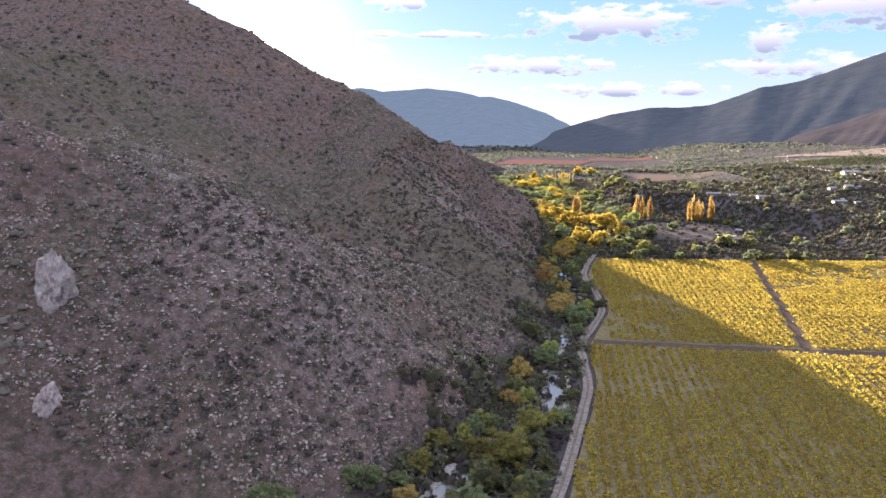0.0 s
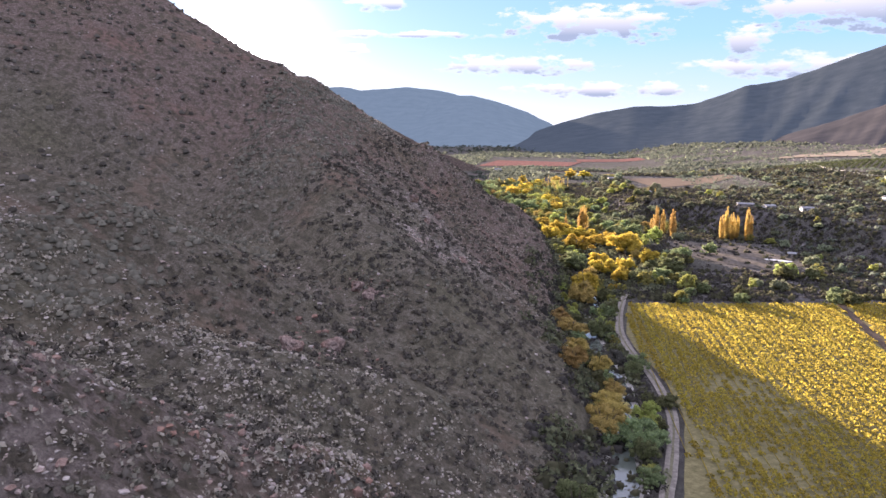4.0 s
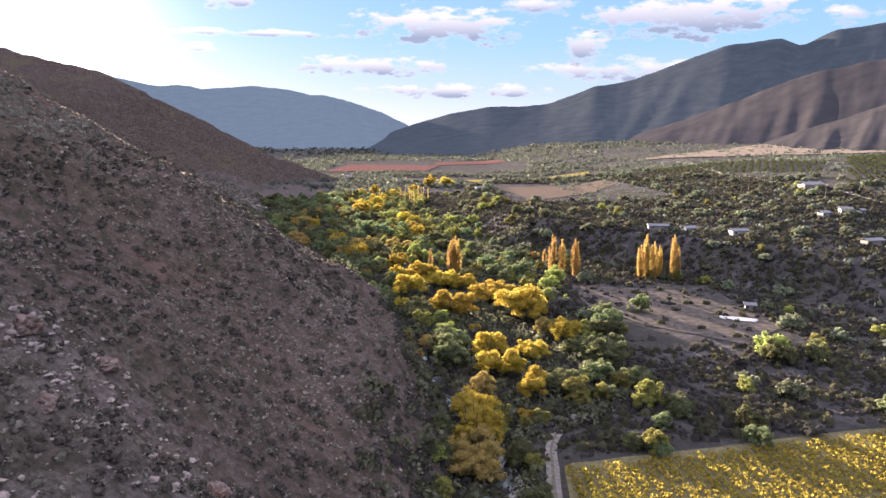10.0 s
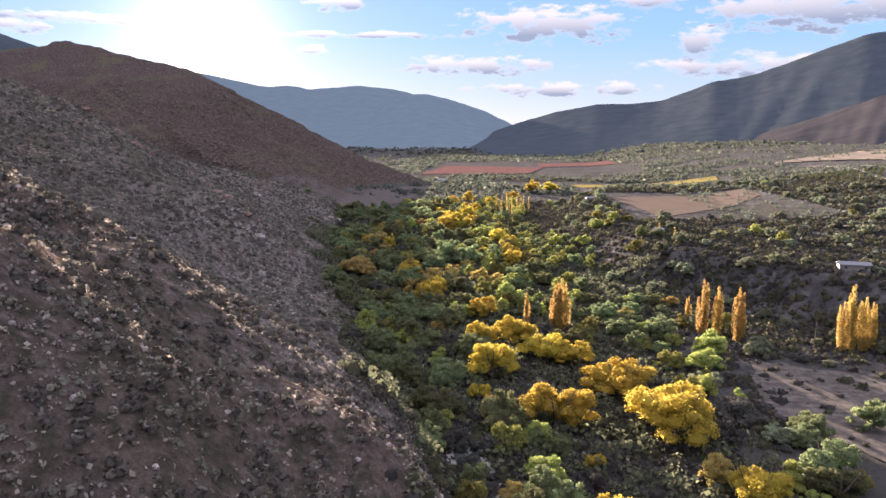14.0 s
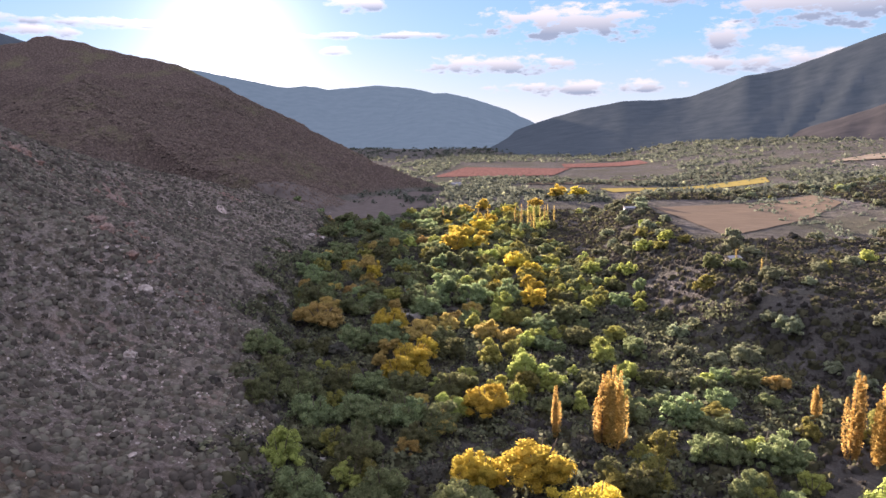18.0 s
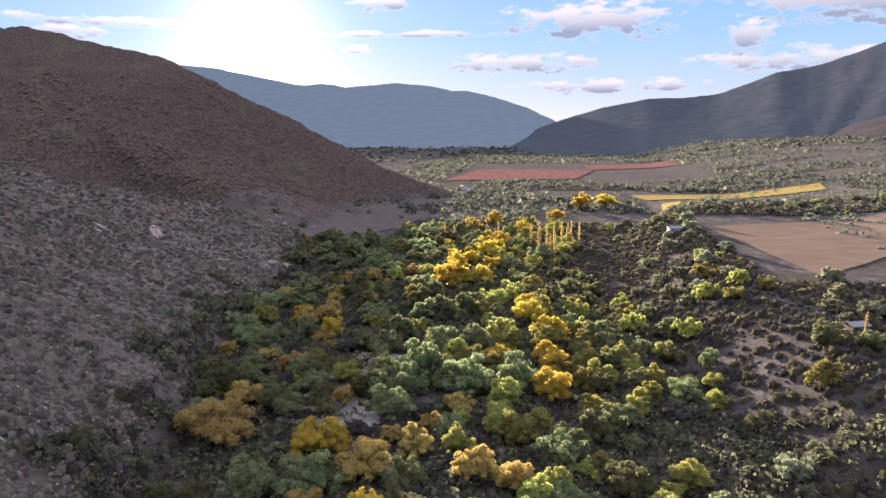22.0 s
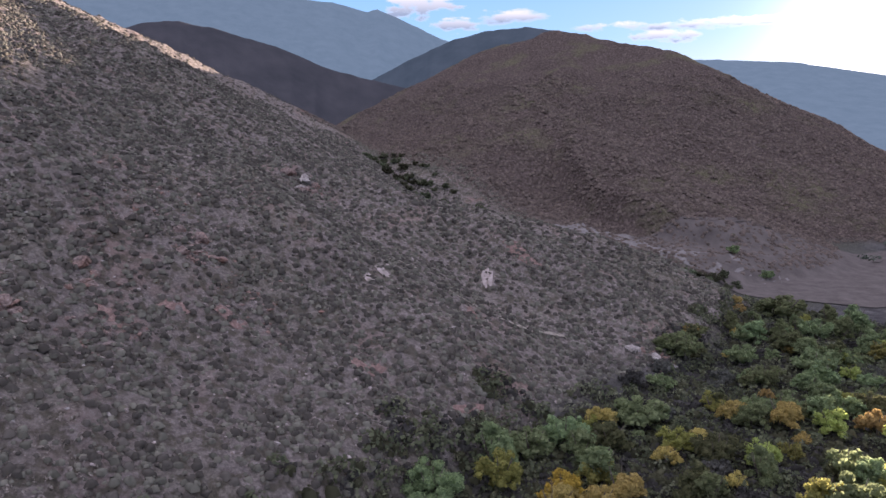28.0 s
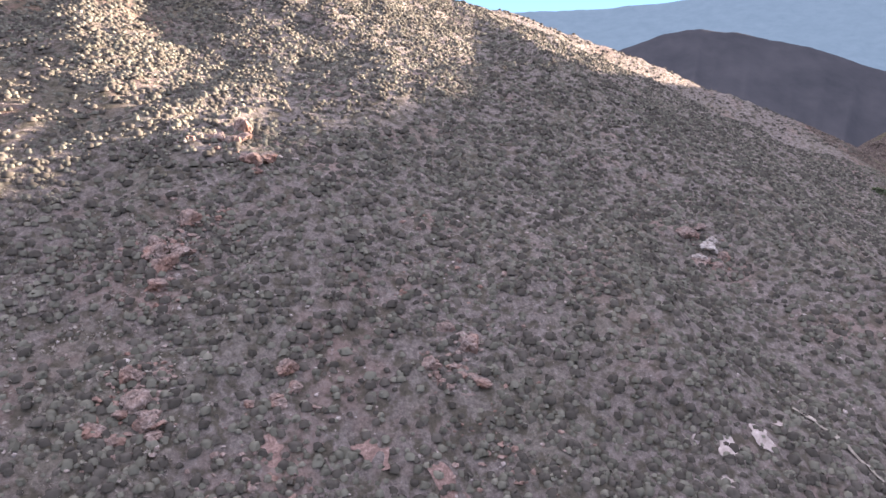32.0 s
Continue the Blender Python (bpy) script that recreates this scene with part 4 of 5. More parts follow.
GREYS = kinds_of("bare_bush", 50, GREY, 4.0, 5.0, 12, "grey-brown leafless bush tree", 1)
POPLARS = [[(poplar_kind("poplar_tree", 60 + k, POPLAR_GOLD, 17.0, 5400, "tall narrow golden poplar", 0.125), 18.5) for k in range(3)]] * 2
BARES = [[(poplar_kind("bare_poplar", 70 + k, ORANGE, 15.0, 900, "tall thin poplar with few ochre leaves", 0.06, bare=True), 15.0) for k in range(2)]] * 2

YELLOW_SPOTS = [(-2, 377, 5.8), (11, 393, 2.4), (-1, 394, 6.2), (15, 407, 6.1), (9, 421, 6.6), (20, 434, 5.2), (8, 437, 5.5), (7, 447, 2.5), (32, 451, 6.1), (6, 464, 2.4), (24, 478, 10.5), (0, 483, 8.3), (-18, 498, 3.0), (17, 506, 9.6), (-15, 513, 7.0), (7, 526, 5.7), (0, 529, 7.7), (-19, 541, 5.1), (-9, 543, 7.9), (-20, 574, 5.5), (-44, 592, 4.9), (-38, 598, 3.3), (-42, 604, 6.7), (-42, 609, 6.0), (-55, 637, 5.8), (-10, 674, 6.1), (-11, 696, 6.7), (-25, 702, 3.8), (-77, 716, 4.3), (-11, 723, 6.6), (-93, 733, 4.9), (-18, 739, 6.5), (-19, 754, 5.1), (-52, 791, 8.4), (-48, 797, 5.3), (-39, 802, 6.2), (-53, 806, 8.1), (-52, 820, 6.8), (-67, 886, 5.0), (31, 1106, 11), (10, 1080, 9), (-63, 961, 7), (-50, 975, 7), (-30, 950, 6), (-10, 1010, 8), (-44, 862, 6.5), (-40, 900, 6), (-58, 845, 5.5), (-22, 579, 4.0), (-39, 615, 3.8)]
ORANGE_SPOTS = [(-26, 111, 2.7), (-12, 163, 3.0), (-11, 181, 3.9), (-3, 245, 5.1), (-1, 252, 5.5), (-9, 268, 4.7), (1, 270, 3.5), (-1, 286, 3.7), (-7, 297, 4.8), (-8, 321, 5.8), (-4, 365, 5.8), (-3, 370, 6.1), (-10, 450, 3.2), (27, 458, 3.7), (-36, 579, 3.5), (-17, 631, 4.1), (-45, 632, 6.9), (-24, 633, 4.4), (-37, 642, 4.5), (-79, 642, 8.7), (-36, 654, 2.8), (-81, 661, 5.5), (-31, 664, 4.1), (-79, 690, 3.4), (-80, 714, 4.2), (-91, 729, 4.9), (-87, 736, 4.5), (-87, 742, 5.2), (-92, 763, 3.6), (-87, 800, 5.6), (-12, 329, 4.5), (2, 405, 4.0), (49, 599, 3.7), (25, 584, 2.2)]
LIME_SPOTS = [(-10, 129, 5.7), (-16, 133, 3.6), (-6, 147, 4.4), (-3, 205, 3.3), (7, 256, 3.9), (35, 376, 3.5), (92, 438, 6.0), (105, 438, 4.5), (-4, 457, 4.7), (40, 460, 4.4), (-11, 469, 4.4), (47, 536, 6.2), (-2, 595, 2.7), (-11, 597, 6.5), (-23, 612, 5.1), (9, 614, 4.3), (-28, 643, 4.4), (-21, 655, 4.8), (-20, 660, 4.1), (-21, 668, 5.7), (30, 686, 3.1), (-23, 712, 5.3), (-11, 715, 6.8), (54, 736, 3.3), (48, 743, 4.1), (-15, 749, 6.3), (-33, 751, 5.5), (-32, 759, 6.7), (16, 760, 3.9), (-32, 765, 5.5), (-79, 778, 4.5), (-46, 782, 3.2), (-27, 784, 5.3), (-41, 808, 4.9), (58, 567, 5.5), (10, 388, 2.2), (-5, 907, 7), (42, 525, 5.5), (11, 631, 2.8), (-12, 590, 4.8), (-19, 590, 3.8), (-27, 599, 2.9), (0, 602, 2.3), (-14, 583, 3.6), (-33, 592, 2.8), (0, 581, 3.1), (45, 787, 4), (41, 764, 4), (38, 742, 4.5), (44, 732, 4), (47, 666, 4.5)]
GREEN_SPOTS = [(-45, 98, 4.7), (-33, 110, 4.1), (-5, 194, 4.1), (-10, 210, 3.8), (4, 243, 6.1), (13, 266, 3.2), (1, 322, 4.2), (59, 385, 4.0), (41, 387, 3.4), (47, 396, 3.7), (40, 432, 7.8), (49, 465, 6.7), (19, 622, 5.2), (4, 631, 4.8), (-8, 641, 6.0), (-7, 647, 4.8), (1, 654, 5.2), (-89, 683, 4.4), (-66, 686, 5.7), (-92, 701, 5.2), (-111, 742, 6.6), (-104, 759, 6.0), (-106, 774, 7.9), (-93, 832, 5.7), (-136, 894, 9.9), (92, 382, 3.7), (98, 383, 3.8), (116, 391, 4.9), (31, 378, 2.9), (97, 392, 5), (101, 430, 4.4), (90, 430, 5.0), (69, 488, 4.9), (48, 456, 6.1), (-36, 513, 3.3), (-192, 955, 4), (-174, 954, 4), (3, 636, 4.0), (-13, 610, 3.7), (-4, 608, 3.0), (20, 597, 4.0), (23, 598, 2.3), (31, 594, 3.5), (37, 602, 3.7), (43, 600, 4.3), (20, 585, 3.2), (16, 583, 2.6), (4, 598, 3.4), (-3, 623, 3.3), (6, 649, 3.0), (33, 586, 3.9), (44, 588, 3.4), (53, 683, 4), (33, 662, 3.5), (30, 699, 3.5), (60, 676, 3.5)]
GREY_SPOTS = [(3, 298, 4.2), (40, 492, 7.7), (-3, 499, 5.8), (17, 667, 3.8), (-71, 759, 4.5), (34, 479, 4.5), (-14, 470, 4), (64, 392, 2.5), (0, 560, 4), (-28, 545, 4)]
TAKEN = YELLOW_SPOTS + ORANGE_SPOTS + LIME_SPOTS + GREEN_SPOTS + GREY_SPOTS
rnd = np.random.default_rng(3)
put(YELLOWS, "golden trees along the river", YELLOW_SPOTS, rnd)
put(ORANGES, "autumn trees in the river wood", ORANGE_SPOTS, rnd)
put(LIMES, "willows in the river wood", LIME_SPOTS, rnd)
put(GREENS, "green trees of the valley", GREEN_SPOTS, rnd)
put(GREYS, "leafless bushes", GREY_SPOTS, rnd)
for x, y, h in [(51, 561, 19), (55, 559, 19), (60, 554, 18), (61.5, 556, 15), (88, 547, 18), (91, 548, 20), (94, 547, 19), (97, 549, 17), (102, 545, 21), (104, 547, 20), (6, 561, 20), (4, 562, 18), (7.5, 563, 17), (-5, 566, 11), (51, 579, 11)]:
    put(POPLARS, "golden poplars", [(x, y, h)], rnd)
for x, y, h in [(-22, 882, 15), (-20, 878, 14), (-18, 877, 16), (-14, 876, 15), (-12, 880, 13), (-10, 880, 16), (-6, 895, 15), (-3, 899, 14), (-1, 904, 13), (-43, 929, 10), (-49, 918, 10), (-74, 918, 11), (-68, 917, 10), (3, 900, 13), (61, 682, 7), (64, 663, 8)]:
    put(BARES, "leafless poplars", [(x, y, h)], rnd)


def wood(kinds, group, count, box, keep, sizes, seed, apart=3.2):
    """Trees strewn over a stretch of the valley, where keep(x, y) allows, with room between them."""
    r = np.random.default_rng(seed)
    done = []
    fixed = [q for q in TAKEN if box[0] - 12 < q[0] < box[1] + 12]
    for _ in range(count * 30):
        x, y = r.uniform(box[0], box[1]), r.uniform(box[2], box[3])
        rad = r.uniform(*sizes)
        if keep(x, y, r) and all((x - a) ** 2 + (y - b) ** 2 > (apart * 0.5 * (rad + c) / 3) ** 2 for a, b, c in done) and all((x - a) ** 2 + (y - b) ** 2 > (0.62 * (rad + c)) ** 2 for a, b, c in fixed):
            done.append((x, y, rad))
            if len(done) == count:
                break
    put(kinds, group, done, r)
    return done


def foot_x(y):
    return float(np.interp(y, [p[0] for p in HILL_FOOT], [p[1] for p in HILL_FOOT]))


def golden_x(y):
    """The line of golden trees along the main channel."""
    return float(np.interp(y, [400, 440, 480, 510, 560, 600, 640, 680, 720, 780, 840, 900, 960], [6, 14, 10, 2, -8, -22, -30, -12, -12, -30, -45, -40, -50]))


def west_wood(x, y, r):
    return foot_x(y) + (3 if 590 < y < 780 else -3) < x < golden_x(y) - 6 and (y < 905 or x > -105)


def east_wood(x, y, r):
    return golden_x(y) + 8 < x < golden_x(y) + 45 and (y > 540 or x > 30 or y < 410) and (y > 445 or x < 45) and r.uniform() < 1.1 - (x - golden_x(y)) / 50 and not (55 < x < 112 and 440 < y < 530)


def in_orchard(x, y):
    """The two orchard blocks on the rising ground of the eastern bench."""
    west = (y > 862 - 1.9 * (x - 233) + 40) & (y > 690 + 1.5 * (x - 245)) & (y < 1075) & (x > 236) & (x < 345)
    east = (x > 262 + 0.62 * np.clip(y - 675, 0, 400)) & (x < 560) & (y > 690 - 1.6 * (x - 262)) & (y > 615) & (y < 1000)
    return west | east


def open_scrub(x, y, r):
    return not in_orchard(np.array(x), np.array(y)) and x > golden_x(y) + 30 and not (y < 450 and 28 < x < 165 and r.uniform() < 0.8) and not (55 < x < 112 and 440 < y < 530) and not (62 < x < 180 and 755 < y < 930)


def bank(x, y, r):
    return abs(x - float(np.interp(y, [p[1] for p in RIVER], [p[0] for p in RIVER]))) > 3.2 and foot_x(y) + 2 < x < float(np.interp(y, [p[1] for p in ROAD], [p[0] for p in ROAD])) - 3


def side_valley(x, y, r):
    c = draw_y(x)
    return abs(y - c) < 16 and not (-300 < x < -205 and abs(y - c) < 6)


def clear_of_fields(x, y, r):
    return open_scrub(x, y, r) and fbm(np.array([x / 45]), np.array([y / 45]), 3, 141)[0] > -0.22


wood(RIVER_GREENS, "green trees of the river wood", 235, (-150, 10, 430, 960), west_wood, (3.0, 6.6), 101, 1.6)
wood(LIMES, "willows in the river wood", 56, (-150, 10, 440, 960), west_wood, (2.8, 5.2), 102, 2.0)
wood(ORANGES, "autumn trees in the river wood", 44, (-150, 10, 430, 960), west_wood, (2.2, 4.2), 103, 2.4)
wood(GREYS, "leafless trees of the river wood", 92, (-150, 10, 430, 960), west_wood, (2.2, 4.4), 113, 1.9)
wood(GREENS, "green trees east of the river", 100, (-40, 90, 395, 900), east_wood, (2.6, 5.4), 104, 2.0)
wood(LIMES, "willows east of the river", 124, (-40, 90, 395, 1000), east_wood, (2.6, 5.0), 105, 2.0)
wood(OLIVES, "single grey-green trees on the bench", 290, (15, 280, 395, 1000), clear_of_fields, (2.0, 4.6), 106, 3.6)
wood(LIMES, "single yellow-green trees on the bench", 40, (20, 260, 395, 1000), clear_of_fields, (1.8, 3.8), 107, 6)
wood(GREYS, "leafless bushes on the bench", 60, (20, 260, 395, 900), clear_of_fields, (1.6, 3.0), 114, 5)
wood(RIVER_GREENS, "green trees by the stream", 60, (-32, 14, 90, 395), bank, (1.8, 3.6), 108, 1.9)
wood(LIMES, "willows by the stream", 34, (-32, 14, 90, 395), bank, (1.8, 3.4), 109, 2.0)
wood(GREYS, "leafless bushes by the stream", 24, (-32, 14, 90, 395), bank, (1.6, 2.8), 115, 2.0)
wood(DRAW_TREES, "dark trees in the side valley", 90, (-440, -170, 850, 985), side_valley, (2.0, 4.4), 116, 1.5)
gold = np.random.default_rng(37)
put(YELLOWS, "golden trees along the river", [(golden_x(y) + float(gold.normal(0, 4)), y, float(gold.uniform(3.6, 6.2))) for y in np.arange(830.0, 930.0, 13.0)], gold)
put(LIMES, "willows along the golden trees", [(golden_x(y) + float(gold.normal(3, 6)), y, float(gold.uniform(3.2, 5.4))) for y in np.arange(770.0, 930.0, 16.0)], gold)
put(GREENS, "green trees along the vineyard's north edge", [(36, 375, 2.8), (47, 393, 3.2), (58, 378, 3.4), (97.5, 386, 3.8), (104, 387, 3.8), (123, 391, 4.4), (158, 403, 3.0)], rnd)
put(GREYS, "leafless bushes", [(72, 382, 2.8), (76, 427, 3), (93, 431, 3)], rnd)
for kinds in (DRAW_TREES, OLIVES, RIVER_GREENS, YELLOWS, ORANGES, LIMES, GREENS, GREYS, POPLARS, BARES):
    clear(kinds)


def strew(name, label, category, xy, sizes, leaves, leaf, mat, seed, squash=0.7, sink=0.1):
    """Many small bushes in one mesh: a dome of leaf sprays at each place."""
    r = np.random.default_rng(seed)
    n = len(xy)
    z = land(xy[:, 0], xy[:, 1])[0]
    d = r.normal(size=(n, leaves, 3))
    d /= np.linalg.norm(d, axis=2)[..., None]
    d[..., 2] = np.abs(d[..., 2]) * squash
    q = r.uniform(0.7, 1.0, (n, leaves, 1))
    c = np.stack([xy[:, 0], xy[:, 1], z - sink], -1)[:, None] + d * q * sizes[:, None, None]
    v, f = leaf_cloud(c.reshape(-1, 3), np.repeat(sizes, leaves) * leaf, r, d.reshape(-1, 3))
    return tagged(new(name, mesh_of(name, v, f, mat)), label, category, kind="stuff")


def mounds(name, label, xy, sizes, mat, seed, squash=0.75, sprays=2, category="scrub", core=1.0, twiggy=False):
    """Many low rounded shrubs in one mesh: a lumpy five-sided dome each, with a few leaf sprays breaking its outline."""
    r = np.random.default_rng(seed)
    n = len(xy)
    a = np.arange(5) * 2 * math.pi / 5 + r.uniform(0, 6.3, (n, 1))
    low, mid = r.uniform(0.75, 1.25, (n, 5)), r.uniform(0.5, 0.95, (n, 5))
    ring = lambda q, z: np.stack([q * np.cos(a), q * np.sin(a), np.broadcast_to(z, q.shape)], -1)
    top = np.concatenate([r.normal(0, 0.15, (n, 1, 2)), np.full((n, 1, 1), squash)], -1)
    v = np.concatenate([ring(low, -0.25), ring(mid, squash * r.uniform(0.5, 0.85, (n, 5))), top], 1) * sizes[:, None, None] * core
    c = np.stack([xy[:, 0], xy[:, 1], land(xy[:, 0], xy[:, 1])[0]], -1)
    f = []
    for k in range(5):
        j = (k + 1) % 5
        f += [(k, j, 5 + j), (k, 5 + j, 5 + k), (5 + k, 5 + j, 10)]
    f = (np.array(f)[None] + (np.arange(n) * 11)[:, None, None]).reshape(-1, 3)
    v = (v + c[:, None]).reshape(-1, 3)
    if sprays:
        d = r.normal(size=(n, sprays, 3))
        d[..., 2] = np.abs(d[..., 2])
        d /= np.linalg.norm(d, axis=2)[..., None]
        p = c[:, None] + d * np.array([0.85, 0.85, squash]) * sizes[:, None, None]
        w, g = leaf_cloud(p.reshape(-1, 3), np.repeat(sizes, sprays) * (0.3 if twiggy else 0.42), r, None if twiggy else d.reshape(-1, 3))
        f = np.concatenate([f, g[:, [0, 1, 2]] + len(v), g[:, [0, 2, 3]] + len(v)])
        v = np.concatenate([v, w])
    return tagged(new(name, mesh_of(name, v, f, mat, True)), label, category, kind="stuff")


def scatter(n, box, keep, seed):
    r = np.random.default_rng(seed)
    x, y = r.uniform(box[0], box[1], n), r.uniform(box[2], box[3], n)
    k = keep(x, y, r)
    return np.stack([x[k], y[k]], -1), r


def on_hill(x, y, r, near=True):
    z, hill = land(x, y)
    clump = fbm(x / 9, y / 9, 3, 77)
    side = np.interp(y, [60, 400, 530, 580, 900], [-100, -125, -170, -480, -480]) + 14 * fbm(x / 30, y / 30, 3, 71)
    close = x > side
    return (hill > 0.06) & (close if near else ~close) & (r.uniform(size=len(x)) < 0.62 + 0.75 * clump)


xy, r = scatter(250000, (-470, 0, 95, 925), lambda x, y, r: on_hill(x, y, r), 201)
half = r.uniform(size=len(xy)) < 0.62
near = (xy[:, 0] > -85) & (xy[:, 1] < 470)
for name, label, pick, size, mat, seed in (("hill_scrub", "low dark grey-olive shrubs on the stony hillside", half, 0.75, SCRUB, 202), ("hill_sage", "low pale grey sage bushes on the stony hillside", ~half, 0.5, SAGE, 203)):
    for zone, title, sprays in ((near, "near_" + name, 16), (~near, name, 1)):
        k = pick & zone
        mounds(title, label, xy[k], 0.33 + size * r.uniform(size=k.sum()) ** 1.5, mat, seed + 40 * sprays, sprays=sprays, core=0.72 if sprays > 1 else 1.0, twiggy=sprays > 1)
xy, r = scatter(70000, (-470, -40, 430, 900), lambda x, y, r: on_hill(x, y, r), 208)
mounds("slope_scrub", "close-set dark low shrubs over the upper slope", xy, 0.45 + 0.7 * r.uniform(size=len(xy)), SCRUB, 209, sprays=1)
xy, r = scatter(30000, (-150, -5, 95, 215), lambda x, y, r: (land(x, y)[1] > 0.4) & (r.uniform(size=len(x)) < 0.55 + 1.1 * fbm(x / 12, y / 12, 3, 73)), 241)
strew("dry_grass_tufts", "pale dry grass tufts on the stony spur", "grass", xy, r.uniform(0.25, 0.6, len(xy)), 4, 0.6, STRAW, 242, 0.9)
xy, r = scatter(26000, (-110, -10, 300, 470), lambda x, y, r: (land(x, y)[1] > 0.4) & (r.uniform(size=len(x)) < 0.5 + 1.1 * fbm(x / 10, y / 10, 3, 75)), 245)
strew("ridge_grass_tufts", "pale dry grass tufts along the rust-red ridge", "grass", xy, r.uniform(0.2, 0.5, len(xy)), 4, 0.6, STRAW, 246, 1.0)
xy, r = scatter(16000, (-190, -60, 530, 660), lambda x, y, r: (land(x, y)[1] > 0.4) & (r.uniform(size=len(x)) < 0.5 + 1.2 * fbm(x / 12, y / 12, 3, 74)), 243)
strew("upper_grass_tufts", "pale dry grass tufts on the upper spur", "grass", xy, r.uniform(0.25, 0.6, len(xy)), 4, 0.6, STRAW, 244, 0.9)
xy, r = scatter(40000, (-760, -60, 95, 960), lambda x, y, r: on_hill(x, y, r, False), 204)
mounds("far_hill_scrub", "dark scrub dotted over the higher slopes", xy, r.uniform(0.5, 1.3, len(xy)), SCRUB, 205, sprays=0)
xy, r = scatter(90000, (-720, -105, 900, 1290), lambda x, y, r: (land(x, y)[1] > 0.35) & (y > 915) & (r.uniform(size=len(x)) < (0.6 + 0.8 * fbm(x / 22, y / 22, 3, 79)) * (1 - smooth(95, 128, land(x, y)[0]))), 206)
mounds("hill_brush", "dense reddish-brown brush on the further hill", xy, r.uniform(0.6, 1.5, len(xy)), REDDISH, 207, sprays=0)


def off_terrace(x, y):
    return (y < 912) | (x > -108)


def in_valley(x, y, r):
    fx, gx = np.interp(y, [p[0] for p in HILL_FOOT], [p[1] for p in HILL_FOOT]), np.interp(y, [400, 440, 510, 600, 640, 720, 840, 960], [6, 14, 2, -22, -30, -12, -45, -50])
    field = (x > 60) & (x < 180) & (y > 750) & (y < 930)
    clearing = (x > 52) & (x < 112) & (y > 446) & (y < 535)
    bar = (x > -72) & (x < -28) & (y > 650) & (y < 705)
    return off_terrace(x, y) & (x > fx - 5 + 16 * fbm(x / 11, y / 11, 3, 93)) & ~field & (~clearing | (r.uniform(size=len(x)) < 0.12)) & (~bar | (r.uniform(size=len(x)) < 0.3)) & (r.uniform(size=len(x)) < 0.72 + 0.9 * fbm(x / 14, y / 14, 3, 91)) & ((y > 373 + (x - 15) * 0.19) | (x < np.interp(y, [p[1] for p in ROAD], [p[0] for p in ROAD]) - 2.5))


xy, r = scatter(155000, (-185, 260, 90, 1000), in_valley, 211)
kind = r.uniform(size=len(xy))
mounds("valley_bushes", "rounded dark olive bushes over the valley floor", xy[kind < 0.42], 0.6 + 1.6 * r.uniform(size=(kind < 0.42).sum()) ** 1.6, BUSH, 212, 0.95, 7, "bushes", 0.8, True)
mounds("valley_dry_bushes", "rounded grey leafless brush over the valley floor", xy[kind > 0.42], 0.5 + 1.5 * r.uniform(size=(kind > 0.42).sum()) ** 1.6, GREY, 213, 0.9, 7, "bushes", 0.78, True)


def under_wood(x, y, r):
    fx, gx = np.interp(y, [p[0] for p in HILL_FOOT], [p[1] for p in HILL_FOOT]), np.interp(y, [60, 130, 180, 260, 330, 380, 400, 440, 510, 600, 640, 720, 840, 960], [-44, -34, -29, -25, -29, -24, 6, 14, 2, -22, -30, -12, -45, -50])
    bar = (x > -72) & (x < -28) & (y > 650) & (y < 705)
    return off_terrace(x, y) & (x > fx - 5 + 16 * fbm(x / 11, y / 11, 3, 93)) & (np.abs(x - np.interp(y, [p[1] for p in RIVER], [p[0] for p in RIVER])) > 3.0) & (x < gx + 34 + 48 * smooth(560, 580, y) * (1 - smooth(640, 690, y))) & (~bar | (r.uniform(size=len(x)) < 0.25))


xy, r = scatter(33000, (-185, 70, 60, 965), under_wood, 215)
kind = r.uniform(size=len(xy))
strew("undergrowth", "dense dark olive undergrowth in the river wood", "bushes", xy[kind < 0.5], r.uniform(1.0, 3.2, (kind < 0.5).sum()), 38, 0.19, BUSH, 216, 1.1)
strew("pale_undergrowth", "grey-green undergrowth in the river wood", "bushes", xy[(kind > 0.5) & (kind < 0.7)], r.uniform(1.0, 2.8, ((kind > 0.5) & (kind < 0.7)).sum()), 36, 0.19, OLIVE, 218, 1.1)
strew("dry_undergrowth", "grey-brown leafless undergrowth in the river wood", "bushes", xy[kind > 0.7], r.uniform(0.8, 2.4, (kind > 0.7).sum()), 32, 0.2, GREY, 217, 1.1)


def far_valley(x, y, r):
    red = (x > -155) & (x < 195) & (y > 1395) & (y < 1860)
    gold = (x > 60) & (x < 245) & (y > 1058) & (y < 1245)
    orchard = in_orchard(x, y) | ((x > 330) & (y > 1150) & (y < 2000) & (r.uniform(size=len(x)) < 0.75))
    return (land(x, y)[1] < 0.2) & ~red & ~gold & ~orchard & (r.uniform(size=len(x)) < 0.45 + 1.2 * fbm(x / 60, y / 60, 3, 95))


xy, r = scatter(24000, (-260, 1100, 1000, 2300), far_valley, 221)
kind = r.uniform(size=len(xy))
strew("far_woods", "distant green tree lines along the valley", "trees", xy[kind < 0.95], r.uniform(2.0, 4.6, (kind < 0.95).sum()), 11, 0.42, HAZED_GREEN, 222, 1.2)
strew("far_golden_woods", "distant golden trees along the valley", "trees", xy[kind > 0.95], r.uniform(2.0, 4.2, (kind > 0.95).sum()), 11, 0.42, OLIVE, 223, 1.2)
